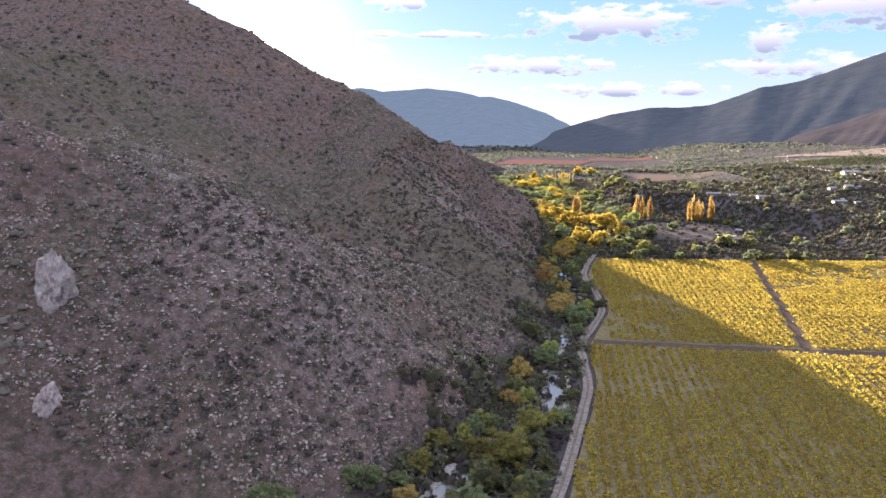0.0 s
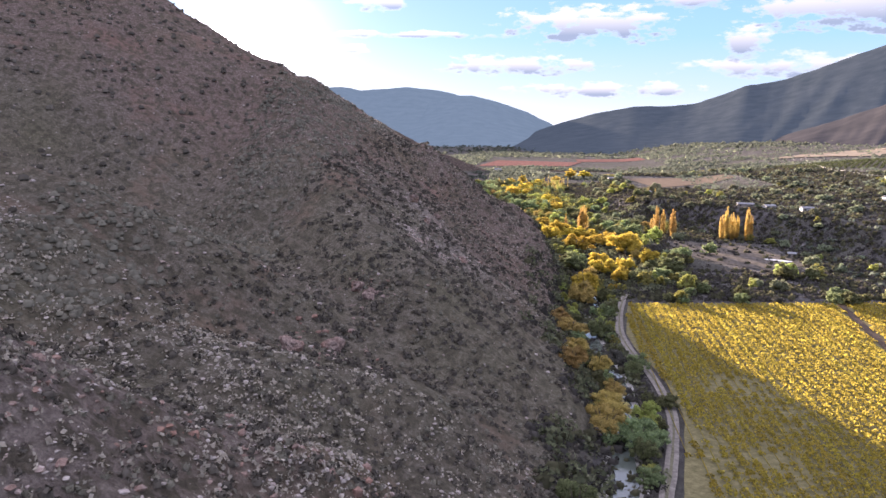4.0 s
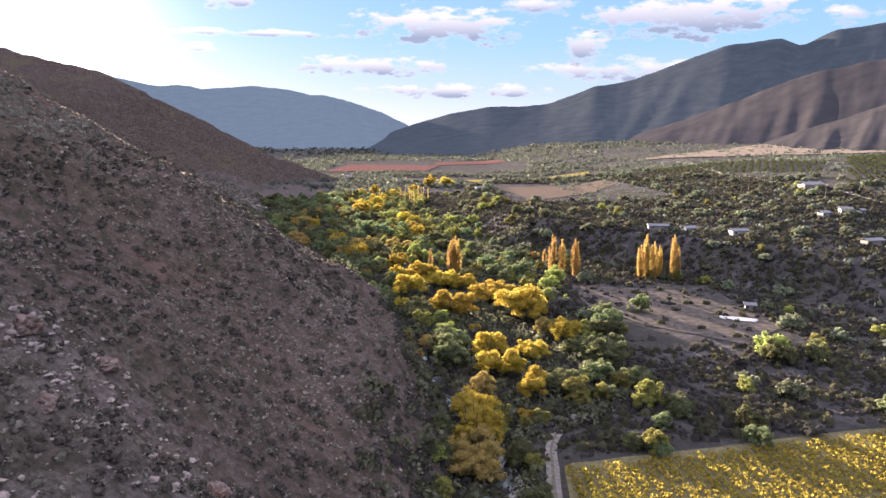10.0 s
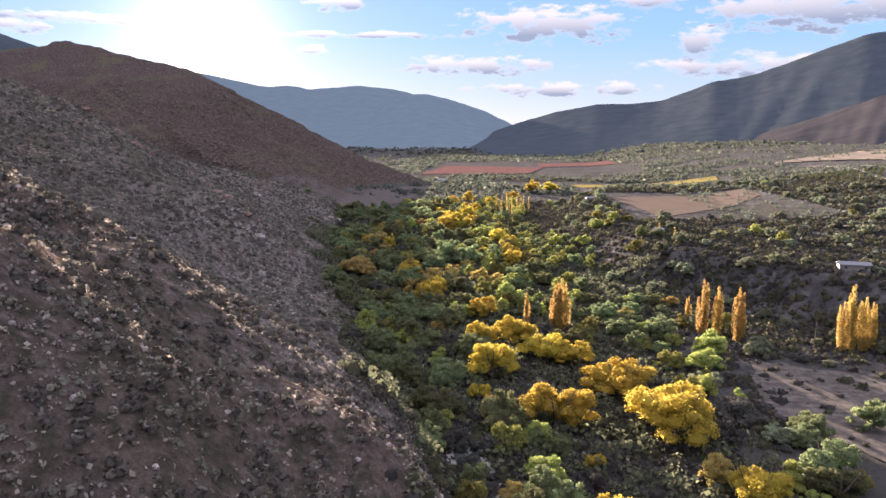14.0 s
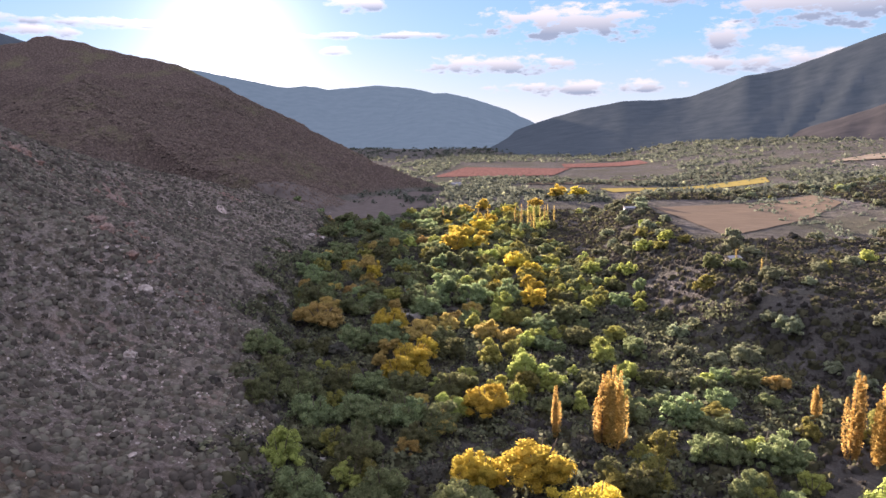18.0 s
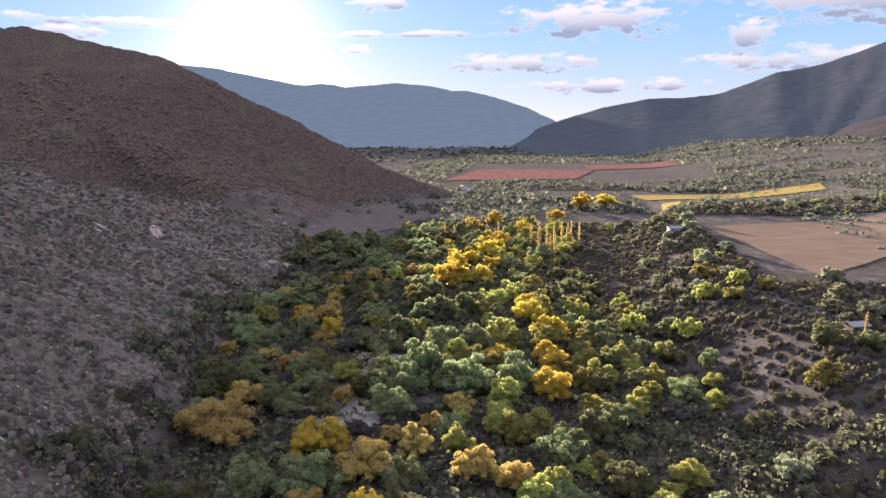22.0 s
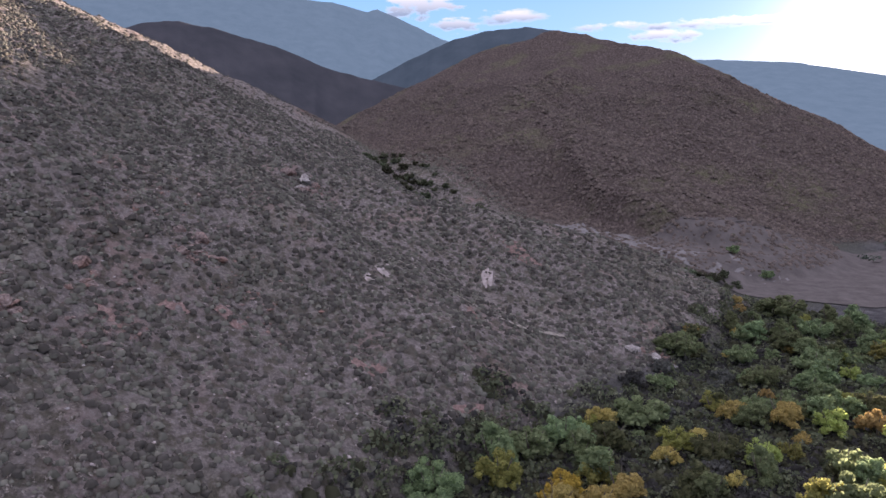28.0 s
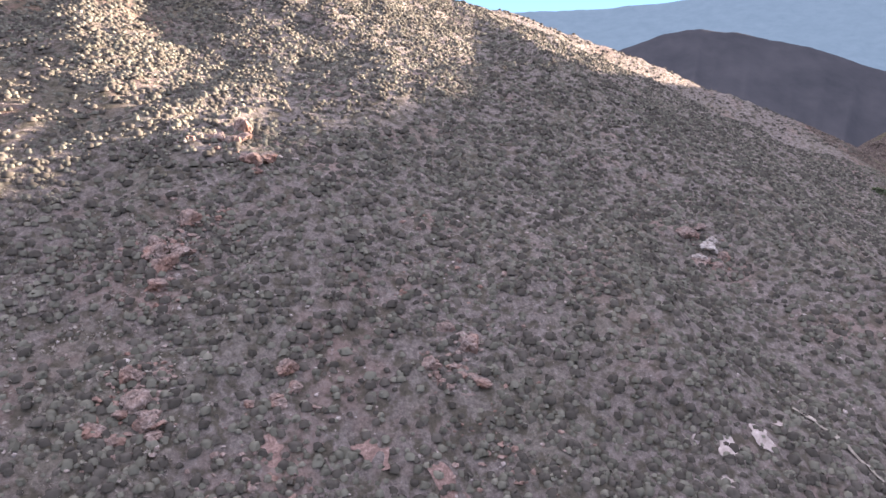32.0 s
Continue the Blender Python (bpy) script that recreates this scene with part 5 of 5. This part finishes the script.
xy, r = scatter(3600, (-130, 280, 955, 1420), far_valley, 231)
strew("valley_trees", "green trees crowding the valley floor, greyed as by haze", "trees", xy, r.uniform(2.0, 4.2, len(xy)), 14, 0.4, HAZED_GREEN, 232, 1.2)
xy, r = scatter(5200, (-700, 1500, 1850, 3500), lambda x, y, r: r.uniform(size=len(x)) < 0.5 + 1.4 * fbm(x / 120, y / 120, 3, 99), 227)
strew("distant_woods", "distant dark tree belts across the valley", "trees", xy, r.uniform(4.0, 8.0, len(xy)), 9, 0.5, HAZED_GREEN, 229, 1.0)
xy, r = scatter(19000, (120, 900, 420, 1300), lambda x, y, r: ~in_orchard(x, y) & ~((x > 330) & (y > 1150)) & (r.uniform(size=len(x)) < 0.5 + 0.9 * fbm(x / 40, y / 40, 3, 97)), 225)
strew("bench_bushes", "scattered olive bushes on the eastern bench", "bushes", xy, r.uniform(0.8, 2.6, len(xy)), 11, 0.4, HAZED_GREEN, 226, 0.9)
rows = np.array([(x + 0.5 * y, y) for x in np.arange(-400, 400, 7.0) for y in np.arange(610, 1080, 3.6)])
rows = rows[in_orchard(rows[:, 0], rows[:, 1])]
strew("orchard", "straight rows of dark green orchard trees", "orchard", rows, np.random.default_rng(5).uniform(1.5, 2.2, len(rows)), 12, 0.42, ORCHARD, 228, 1.1)


# ---- rocks ----
def rock_field(name, label, xy, sizes, mat, seed, sink=0.3):
    """Many angular stones in one mesh: distorted low blocks half sunk in the slope."""
    r = np.random.default_rng(seed)
    t = (1 + 5**0.5) / 2
    ico = np.array([(-1, t, 0), (1, t, 0), (-1, -t, 0), (1, -t, 0), (0, -1, t), (0, 1, t), (0, -1, -t), (0, 1, -t), (t, 0, -1), (t, 0, 1), (-t, 0, -1), (-t, 0, 1)]) / 1.9
    tri = np.array([(0, 11, 5), (0, 5, 1), (0, 1, 7), (0, 7, 10), (0, 10, 11), (1, 5, 9), (5, 11, 4), (11, 10, 2), (10, 7, 6), (7, 1, 8), (3, 9, 4), (3, 4, 2), (3, 2, 6), (3, 6, 8), (3, 8, 9), (4, 9, 5), (2, 4, 11), (6, 2, 10), (8, 6, 7), (9, 8, 1)])
    n = len(xy)
    v = ico[None] * r.uniform(0.6, 1.4, (n, 12, 1)) * r.uniform(0.6, 1.3, (n, 1, 3)) * sizes[:, None, None]
    a = r.uniform(0, 6.28, n)
    c, s = np.cos(a)[:, None], np.sin(a)[:, None]
    v = np.stack([v[..., 0] * c - v[..., 1] * s, v[..., 0] * s + v[..., 1] * c, v[..., 2] * 0.62], -1)
    v += np.stack([xy[:, 0], xy[:, 1], land(xy[:, 0], xy[:, 1])[0] - sink * sizes * 0.3], -1)[:, None]
    f = (tri[None] + (np.arange(n) * 12)[:, None, None]).reshape(-1, 3)
    return tagged(new(name, mesh_of(name, v.reshape(-1, 3), f, mat)), label, "rocks", kind="stuff")


def stony(x, y, r):
    z, hill = land(x, y)
    return (hill > 0.4) & (r.uniform(size=len(x)) < 0.5 + 1.5 * fbm(x / 16, y / 16, 3, 55))


xy, r = scatter(48000, (-330, -5, 95, 925), stony, 301)
rock_field("hill_stones", "angular grey-brown stones strewn over the hillside", xy, 0.13 + 0.42 * r.uniform(size=len(xy)) ** 5, SCREE, 302)
xy, r = scatter(20000, (-150, -5, 95, 215), stony, 305)
rock_field("spur_stones", "small pale stones strewn over the spur", xy, 0.12 + 0.3 * r.uniform(size=len(xy)) ** 2, PALE_ROCK, 306)
xy, r = scatter(9000, (-160, -60, 520, 625), stony, 307)
rock_field("crest_stones", "pale broken stones over the upper spur", xy, 0.13 + 0.35 * r.uniform(size=len(xy)) ** 3, PALE_ROCK, 308)
xy, r = scatter(1700, (-330, -5, 95, 925), lambda x, y, r: (land(x, y)[1] > 0.5) & (fbm(x / 26, y / 26, 3, 63) > 0.12), 303)
rock_field("pale_outcrop_stones", "pale weathered outcrop blocks on the slope", xy, 0.22 + 0.5 * r.uniform(size=len(xy)) ** 3, PALE_ROCK, 304)


def boulder(x, y, size, seed, label, mat=PALE_ROCK, tall=1.0, lean=0.0):
    """One outcrop of fractured rock: blocks parted by deep joints."""
    bm = bmesh.new()
    bmesh.ops.create_icosphere(bm, subdivisions=4, radius=1.0)
    off = Vector((seed * 7.3, seed * 3.1, 0))
    chance = random.Random(900 + seed)
    # broken faces: planes that cut the lump at uneven distances
    cuts = [(Vector((chance.gauss(0, 1), chance.gauss(0, 1), chance.gauss(0.15, 0.75))).normalized(), chance.uniform(0.5, 0.85)) for _ in range(13)]
    for v in bm.verts:
        p = v.co.copy()
        q = Vector((p.x, p.y, p.z * 0.55)) * 2.6 + off
        facet = min([1.0] + [far / p.dot(n) for n, far in cuts if p.dot(n) > 0.3])
        near = noise.voronoi(q)
        gap = min(1.0, (near[0][1] - near[0][0]) * 5)
        block = noise.cell(near[1][0] * 9.7)
        d = facet * 0.98 + 0.1 * noise.noise(p * 1.4 + off) + 0.09 * block + 0.05 * noise.noise(p * 5 + off) - 0.11 * (1 - gap)
        v.co = Vector((p.x * d, p.y * d, p.z * d * tall)) * size
    me = bpy.data.meshes.new("boulder")
    bm.to_mesh(me)
    bm.free()
    me.materials.append(mat)
    ob = new("boulder", me)
    ob.matrix_world = pose(x, y, land_z(x, y) + size * tall * 0.02, lean, 0, seed * 40)
    return tagged(ob, label, "rock", group="large rocks on the hillside")


for k, (x, y, size, tall, lab) in enumerate([
        (-92, 112, 4.3, 2.0, "tall pale weathered rock on the red slope"), (-84, 99, 2.6, 1.5, "smaller grey rock below the tall one"),
        (-89, 149, 1.8, 1.0, "pale boulder on the spur's crest"), (-61, 217, 2.9, 0.9, "reddish-brown outcrop in the gully"),
        (-54, 249, 2.3, 0.9, "brown outcrop on the steep slope"), (-58, 251, 2.1, 0.9, "brown outcrop on the steep slope"), (-57, 229, 3.3, 0.8, "reddish-brown crag in the gully"),
        (-134, 805, 2.6, 0.6, "white rock ledge at the hill's foot"), (-129, 809, 2.2, 0.6, "white rock ledge at the hill's foot"), (-125, 812, 1.8, 0.7, "white rock ledge at the hill's foot"),
        (-241, 755, 3.4, 0.6, "pale rock rib on the slope"), (-237, 752, 2.6, 0.6, "pale rock rib on the slope"), (-245, 757, 2.4, 0.6, "pale rock rib on the slope"),
        (-59, 322, 2.3, 0.8, "grey-brown weathered outcrop on the steep slope"), (-52, 325, 1.9, 0.7, "grey-brown weathered outcrop on the steep slope"), (-53, 313, 1.7, 0.8, "grey-brown weathered outcrop on the steep slope"), (-41, 304, 2.3, 0.7, "grey-brown weathered outcrop on the steep slope"), (-38, 319, 2.0, 0.8, "grey-brown weathered outcrop on the steep slope"), (-101, 577, 2.4, 0.7, "pale broken crag on the upper spur"), (-93, 556, 2.2, 0.7, "pale broken crag on the upper spur"),
        (-227, 642, 3.0, 1.3, "standing brown rock on the slope"), (-215, 644, 2.2, 1.1, "standing brown rock on the slope"),
        (-180, 697, 3.0, 0.8, "grey-brown rock outcrop on the slope"), (-174, 691, 2.4, 0.7, "grey-brown rock outcrop on the slope"), (-182, 693, 1.8, 0.8, "grey-brown rock outcrop on the slope"),
        (-155, 650, 2.8, 0.9, "pale brown rock outcrop on the slope"), (-152, 653, 2.0, 0.9, "pale brown rock outcrop on the slope"), (-158, 648, 2.2, 0.9, "pale brown rock outcrop on the slope"), (-149, 647, 1.8, 0.9, "pale brown rock outcrop on the slope"),
        (-180, 644, 3.0, 0.9, "brown rock crag on the slope"), (-190, 644, 2.8, 0.9, "brown rock crag on the slope"), (-184, 641, 2.0, 0.9, "brown rock crag on the slope"),
        (-123, 594, 3.2, 0.8, "grey-brown crag on the spur's crest"), (-126, 612, 2.8, 0.8, "grey-brown crag on the spur's crest"), (-116, 588, 2.6, 0.8, "grey-brown crag on the spur's crest"), (-107, 583, 2.2, 0.8, "grey-brown crag on the spur's crest"), (-119, 600, 2.2, 0.8, "grey-brown crag on the spur's crest"),
        (-208.6, 649.9, 3.3, 0.69, "brown broken outcrop on the hill's shoulder"), (-207.0, 651.7, 1.8, 0.57, "brown broken outcrop on the hill's shoulder"), (-213.5, 651.9, 3.6, 0.48, "brown broken outcrop on the hill's shoulder"), (-222.4, 643.6, 3.1, 0.59, "brown broken outcrop on the hill's shoulder"), (-216.9, 640.3, 2.5, 0.68, "brown broken outcrop on the hill's shoulder"), (-182.9, 646.0, 2.9, 0.48, "reddish-brown crag in the brush"), (-183.3, 644.4, 1.5, 0.67, "reddish-brown crag in the brush"), (-180.9, 641.8, 3.2, 0.67, "reddish-brown crag in the brush"), (-175.7, 644.7, 2.3, 0.62, "reddish-brown crag in the brush"), (-175.4, 644.0, 2.6, 0.69, "reddish-brown crag in the brush"), (-152.5, 654.5, 1.7, 0.49, "reddish-brown crag in the brush"), (-152.6, 649.1, 1.7, 0.6, "reddish-brown crag in the brush"), (-148.5, 650.1, 1.7, 0.53, "reddish-brown crag in the brush"), (-151.1, 654.6, 1.7, 0.57, "reddish-brown crag in the brush"), (-153.4, 652.8, 2.6, 0.46, "reddish-brown crag in the brush"), (-174.4, 697.8, 1.4, 0.65, "grey-brown rocky rib in the brush"), (-174.9, 694.5, 1.4, 0.46, "grey-brown rocky rib in the brush"), (-171.1, 693.2, 1.6, 0.64, "grey-brown rocky rib in the brush"), (-173.3, 699.3, 1.9, 0.54, "grey-brown rocky rib in the brush"), (-173.6, 695.9, 1.5, 0.64, "grey-brown rocky rib in the brush"), (-238.9, 758.1, 2.2, 0.69, "grey-brown bare rock face on the slope"), (-244.1, 750.5, 3.6, 0.68, "grey-brown bare rock face on the slope"), (-235.6, 751.6, 3.3, 0.53, "grey-brown bare rock face on the slope"), (-248.4, 754.5, 2.4, 0.49, "grey-brown bare rock face on the slope"), (-235.3, 755.7, 2.4, 0.46, "grey-brown bare rock face on the slope"), (-165.1, 670.7, 1.9, 0.51, "reddish-brown rocky rib in the brush"), (-161.9, 668.5, 1.9, 0.56, "reddish-brown rocky rib in the brush"), (-160.5, 664.7, 1.3, 0.57, "reddish-brown rocky rib in the brush"), (-167.6, 668.9, 2.4, 0.69, "reddish-brown rocky rib in the brush"), (-162.9, 668.4, 1.4, 0.56, "reddish-brown rocky rib in the brush")]):
    boulder(x, y, size, k + 1, lab, CRAG if "brown" in lab else PALE_ROCK, tall)


def stone_cluster(x, y, spread, count, seed):
    """Loose blocks of 0.3 to 1.3 m lying close together."""
    r = np.random.default_rng(seed)
    return np.stack([x + r.normal(0, spread, count), y + r.normal(0, spread * 0.8, count)], -1)


blocks = np.concatenate([stone_cluster(x, y, s, n, 600 + k) for k, (x, y, s, n) in enumerate([
    (-155, 650, 4, 160), (-182, 644, 5, 170), (-190, 646, 4, 90), (-178, 695, 4.5, 150), (-241, 755, 4, 90), (-130, 809, 4, 90), (-120, 596, 8, 220), (-150, 668, 5, 80),
    (-163, 705, 6, 90), (-200, 690, 8, 90), (-215, 640, 6, 90), (-60, 225, 8, 90), (-56, 250, 5, 60), (-70, 160, 9, 160), (-48, 178, 8, 140), (-100, 585, 7, 120)])])
rock_field("outcrop_blocks", "broken brown-grey blocks round the outcrops", blocks, 0.2 + 0.6 * np.random.default_rng(61).uniform(size=len(blocks)) ** 2, CRAG, 62)


scree = np.concatenate([stone_cluster(x, y, s, n, 640 + k) for k, (x, y, s, n) in enumerate([
    (-57, 321, 4, 110), (-52, 320, 4, 90), (-41, 304, 3.5, 110), (-38, 318, 3.5, 90), (-56, 297, 3.5, 130), (-50, 297, 3.5, 130), (-44, 296, 3.5, 130), (-101, 577, 6, 150),
    (-92, 556, 6, 150), (-112, 580, 6, 120), (-68, 148, 8, 200), (-52, 140, 7, 200), (-86, 140, 8, 140)])])
rock_field("pale_scree", "pale broken stones below the outcrops", scree, 0.15 + 0.45 * np.random.default_rng(63).uniform(size=len(scree)) ** 3, SCREE, 64)


# ---- vineyards ----
def vineyard(label, box, seed, skip, bare=1.9):
    """A block of vine rows running up the valley; each row is a part."""
    top = new("vineyard_block")
    tagged(top, label, "vineyard", group="vineyard blocks")
    r = np.random.default_rng(seed)
    for x in np.arange(box[0], box[1], 2.5):
        y = np.arange(box[2], box[3], 1.3)
        px, py = x + r.normal(0, 0.1, len(y)), y + r.normal(0, 0.15, len(y))
        thin = fbm(px / 30, py / 30, 3, 131)
        ok = ~skip(px, py) & (r.uniform(size=len(y)) < 0.97 - bare * np.clip(thin - 0.14, 0, 0.4))
        px, py = px[ok], py[ok]
        if len(px) < 4:
            continue
        n = 20
        full = np.repeat(r.uniform(0.8, 1.1, len(px)) * (1 - 0.8 * np.clip(thin[ok] - 0.12, 0, 0.4)), n)
        q, a = np.sqrt(r.uniform(0, 1, len(px) * n)), r.uniform(0, 6.283, len(px) * n)
        c = np.stack([np.repeat(px, n) + 1.3 * full * q * np.cos(a), np.repeat(py, n) + 0.95 * full * q * np.sin(a), np.repeat(land(px, py)[0], n) + 0.35 + full * (1 - q * q * 0.7) * r.uniform(0.5, 1.0, len(px) * n)], -1)
        v, f = leaf_cloud(c, 0.29, r)
        # the cordon: one long low stem that ties the row together
        y0, y1, g, k = py.min(), py.max(), float(land(px[:1], py[:1])[0][0]) + 0.5, len(v)
        ring = [(x - 0.06, g - 0.05), (x + 0.06, g - 0.05), (x + 0.06, g + 0.05), (x - 0.06, g + 0.05)]
        v = np.concatenate([v, [(a, y0, b) for a, b in ring], [(a, y1, b) for a, b in ring]])
        f = np.concatenate([f, [(k + i, k + (i + 1) % 4, k + 4 + (i + 1) % 4, k + 4 + i) for i in range(4)]])
        part("vine_hedge", mesh_of("vine_hedge", v, f, VINE), top)


def left_of_vines(x, y):
    return x < np.interp(y, [p[1] for p in VINE_EDGE], [p[0] for p in VINE_EDGE]) + 0.4


def north_edge(x):
    return 370 + (x - 15) * 0.19


vineyard("large golden vineyard block in leaf beside the dirt road", (-6, 232, 60, 220), 401, lambda x, y: left_of_vines(x, y) | (y > 215.6 + (x - 8) * 0.057), 0.7)
vineyard("golden vineyard block at the field's north-west corner", (8, 96, 221, 387), 402, lambda x, y: left_of_vines(x, y) | (y < 222.3 + (x - 8) * 0.057) | (y > north_edge(x) - 2) | (x > 73 + (y - 224) * 0.136 - 2))
vineyard("golden vineyard block with thin brown patches", (72, 232, 223, 410), 403, lambda x, y: (y < 222.3 + (x - 8) * 0.057) | (y > north_edge(x) - 2) | (x < 73 + (y - 224) * 0.136 + 2))


# ---- buildings, poles and clutter ----
def box_mesh(name, size, mat, bevel=0.03):
    bm = bmesh.new()
    bmesh.ops.create_cube(bm, size=1)
    bmesh.ops.scale(bm, vec=size, verts=bm.verts)
    bmesh.ops.bevel(bm, geom=bm.edges[:], offset=bevel, segments=1, affect="EDGES")
    me = bpy.data.meshes.new(name)
    bm.to_mesh(me)
    bm.free()
    me.materials.append(mat)
    return me


def house(x, y, turn, size, wall, roof, label, name="house"):
    """A small single-storey house with a low pitched roof, a door and windows."""
    w, d, h = size
    w, d, h = w * 0.72, d * 0.85, h * 0.9
    top = new(name)
    tagged(top, label, "house")
    top.matrix_world = pose(x, y, land_z(x, y) - 0.15, 0, 0, turn)
    b = part("wall", box_mesh("wall", (w, d, h), wall), top)
    b.location = (0, 0, h / 2)
    bm = bmesh.new()
    o, rise = 0.45, 0.22 * d
    pts = [(-w / 2 - o, -d / 2 - o, h), (w / 2 + o, -d / 2 - o, h), (w / 2 + o, 0, h + rise), (-w / 2 - o, 0, h + rise), (w / 2 + o, d / 2 + o, h), (-w / 2 - o, d / 2 + o, h)]
    low = [bm.verts.new((a, c, e + 0.02)) for a, c, e in pts]
    high = [bm.verts.new((a, c, e + 0.16)) for a, c, e in pts]
    for q in ((0, 1, 2, 3), (3, 2, 4, 5)):
        bm.faces.new([high[k] for k in q])
        bm.faces.new([low[k] for k in reversed(q)])
    for a, c in ((0, 1), (1, 2), (2, 4), (4, 5), (5, 3), (3, 0)):
        bm.faces.new((low[a], low[c], high[c], high[a]))
    me = bpy.data.meshes.new("roof")
    bm.to_mesh(me)
    bm.free()
    me.materials.append(roof)
    part("roof", me, top)
    dr = part("door", box_mesh("door", (0.95, 0.08, 2.0), TIMBER), top)
    dr.location = (w * 0.1, -d / 2 - 0.03, 1.02)
    handle = part("door_handle", box_mesh("door_handle", (0.05, 0.06, 0.14), WIRE, 0.01), dr)
    handle.location = (0.36, -0.07, 0)
    for k in (-0.3, 0.36):
        wd = part("window", box_mesh("window", (1.2, 0.08, 1.1), TIMBER), top)
        wd.location = (w * k, -d / 2 - 0.03, 1.5)
        pane = part("pane", box_mesh("pane", (1.0, 0.03, 0.9), DARK_OPENING, 0.005), wd)
        pane.location = (0, -0.045, 0)
        sill = part("sill", box_mesh("sill", (1.35, 0.16, 0.07), TIMBER, 0.01), wd)
        sill.location = (0, -0.06, -0.58)
    return top


house(47, 861, 8, (9, 5, 2.7), WHITE_PAINT, TIN, "small white house with a pale tin roof in the scrub")
house(111, 491, -20, (5, 4, 2.4), BEIGE_WALL, TIN, "small shed with a tin roof beside the clearing", "shed")
house(247, 692, 10, (20, 8, 4.0), BEIGE_WALL, TIN, "long pale packing shed below the orchard", "packing_shed")
house(202, 600, 12, (7, 5, 2.7), WHITE_PAINT, TIN, "small white house among bench trees")
house(214, 601, -15, (8, 6, 3.0), WHITE_PAINT, TIN, "white farmhouse on the eastern bench")
house(219, 596, 30, (5, 4, 2.6), WHITE_PAINT, TIN, "white outbuilding beside the farmhouse")
house(186, 536, 10, (12, 5, 2.6), BEIGE_WALL, TIN, "long low ochre house on the eastern bench")
house(197, 534, 5, (4, 3, 2.2), BEIGE_WALL, TIN, "small ochre shed beside the long low house", "shed")
house(146, 577, 6, (12, 5, 2.6), WHITE_PAINT, TIN, "low white house behind the poplars")
house(127, 592, 15, (9, 5, 2.6), WHITE_PAINT, TIN, "white house half hidden by trees")
house(114, 600, -10, (14, 5, 2.6), BEIGE_WALL, TIN, "long ochre house behind golden poplars")
house(62, 690, 20, (6, 4, 2.4), BEIGE_WALL, TIN, "small ochre house among trees")
house(-100, 1235, 30, (16, 8, 4.0), WHITE_PAINT, TIN, "white building at the foot of the hill")


def tarp(x, y, turn, size):
    """A pale sheet lying in folds on the ground."""
    n = 24
    u, v = np.meshgrid(np.linspace(-0.5, 0.5, n), np.linspace(-0.5, 0.5, n))
    a = math.radians(turn)
    sx = u * size[0] * (1 + 0.2 * fbm(v * 5, u * 0, 2, 9))
    sy = v * size[1] * (1 + 0.3 * fbm(u * 4, v * 0 + 2, 2, 5))
    X, Y = x + sx * math.cos(a) - sy * math.sin(a), y + sx * math.sin(a) + sy * math.cos(a)
    z = land(X.ravel(), Y.ravel())[0] + 0.3 + 0.5 * np.abs(fbm(X.ravel() / 1.6, Y.ravel() / 1.6, 3, 15))
    tagged(new("tarpaulin", mesh_of("tarpaulin", np.stack([X.ravel(), Y.ravel(), z], -1), grid_faces(n, n), TARP, True)), "crumpled pale tarpaulin on the clearing", "tarpaulin")


tarp(100, 477, -25, (11, 4))


def pole(x, y, h, label="grey timber utility pole with a crossarm"):
    top = new("utility_pole")
    tagged(top, label, "pole", group="utility poles")
    top.matrix_world = pose(x, y, land_z(x, y))
    part("post", stem_mesh("post", [((0, 0, -0.5), (0, 0, h), 0.15, 0.1)], TIMBER, 8), top)
    arm = part("crossarm", box_mesh("crossarm", (1.8, 0.12, 0.12), TIMBER), top)
    arm.location = (0, 0, h - 0.5)
    for k in (-0.75, 0, 0.75):
        part("insulator", stem_mesh("insulator", [((k, 0, 0.06), (k, 0, 0.28), 0.05, 0.04)], WHITE_PAINT, 6), arm)
    return Vector((x, y, land_z(x, y) + h - 0.3))


heads = [pole(x, y, 10) for x, y in [(300, 1130), (283, 1040), (266, 950), (243, 880), (228, 800), (222, 725), (226, 640), (224, 554)]]
for a, b in zip(heads[:-1], heads[1:]):
    for side in (-0.75, 0.75):
        seg = []
        for k in range(8):
            f0, f1 = k / 8, (k + 1) / 8
            p, q = (a.lerp(b, f) + Vector((side, 0, -1.6 * 4 * f * (1 - f))) for f in (f0, f1))
            seg.append((p, q, 0.03, 0.03))
        tagged(new("cable", stem_mesh("cable", seg, WIRE, 4)), "sagging power cable between two poles", "cable", group="power cables")
for x, y, h in [(57, 689, 9), (70, 679, 10), (62, 684, 7), (81, 549, 11)]:
    top = new("dead_trunk")
    tagged(top, "tall bare dead trunk standing in the scrub", "tree", group="dead trunks")
    top.matrix_world = pose(x, y, land_z(x, y))
    part("trunk", stem_mesh("trunk", [((0, 0, -0.4), (0.2, 0, h), 0.2, 0.06), ((0.1, 0, h * 0.6), (0.9, 0.2, h * 0.8), 0.06, 0.02), ((0.1, 0, h * 0.7), (-0.6, -0.3, h * 0.9), 0.05, 0.02)], BARK), top)
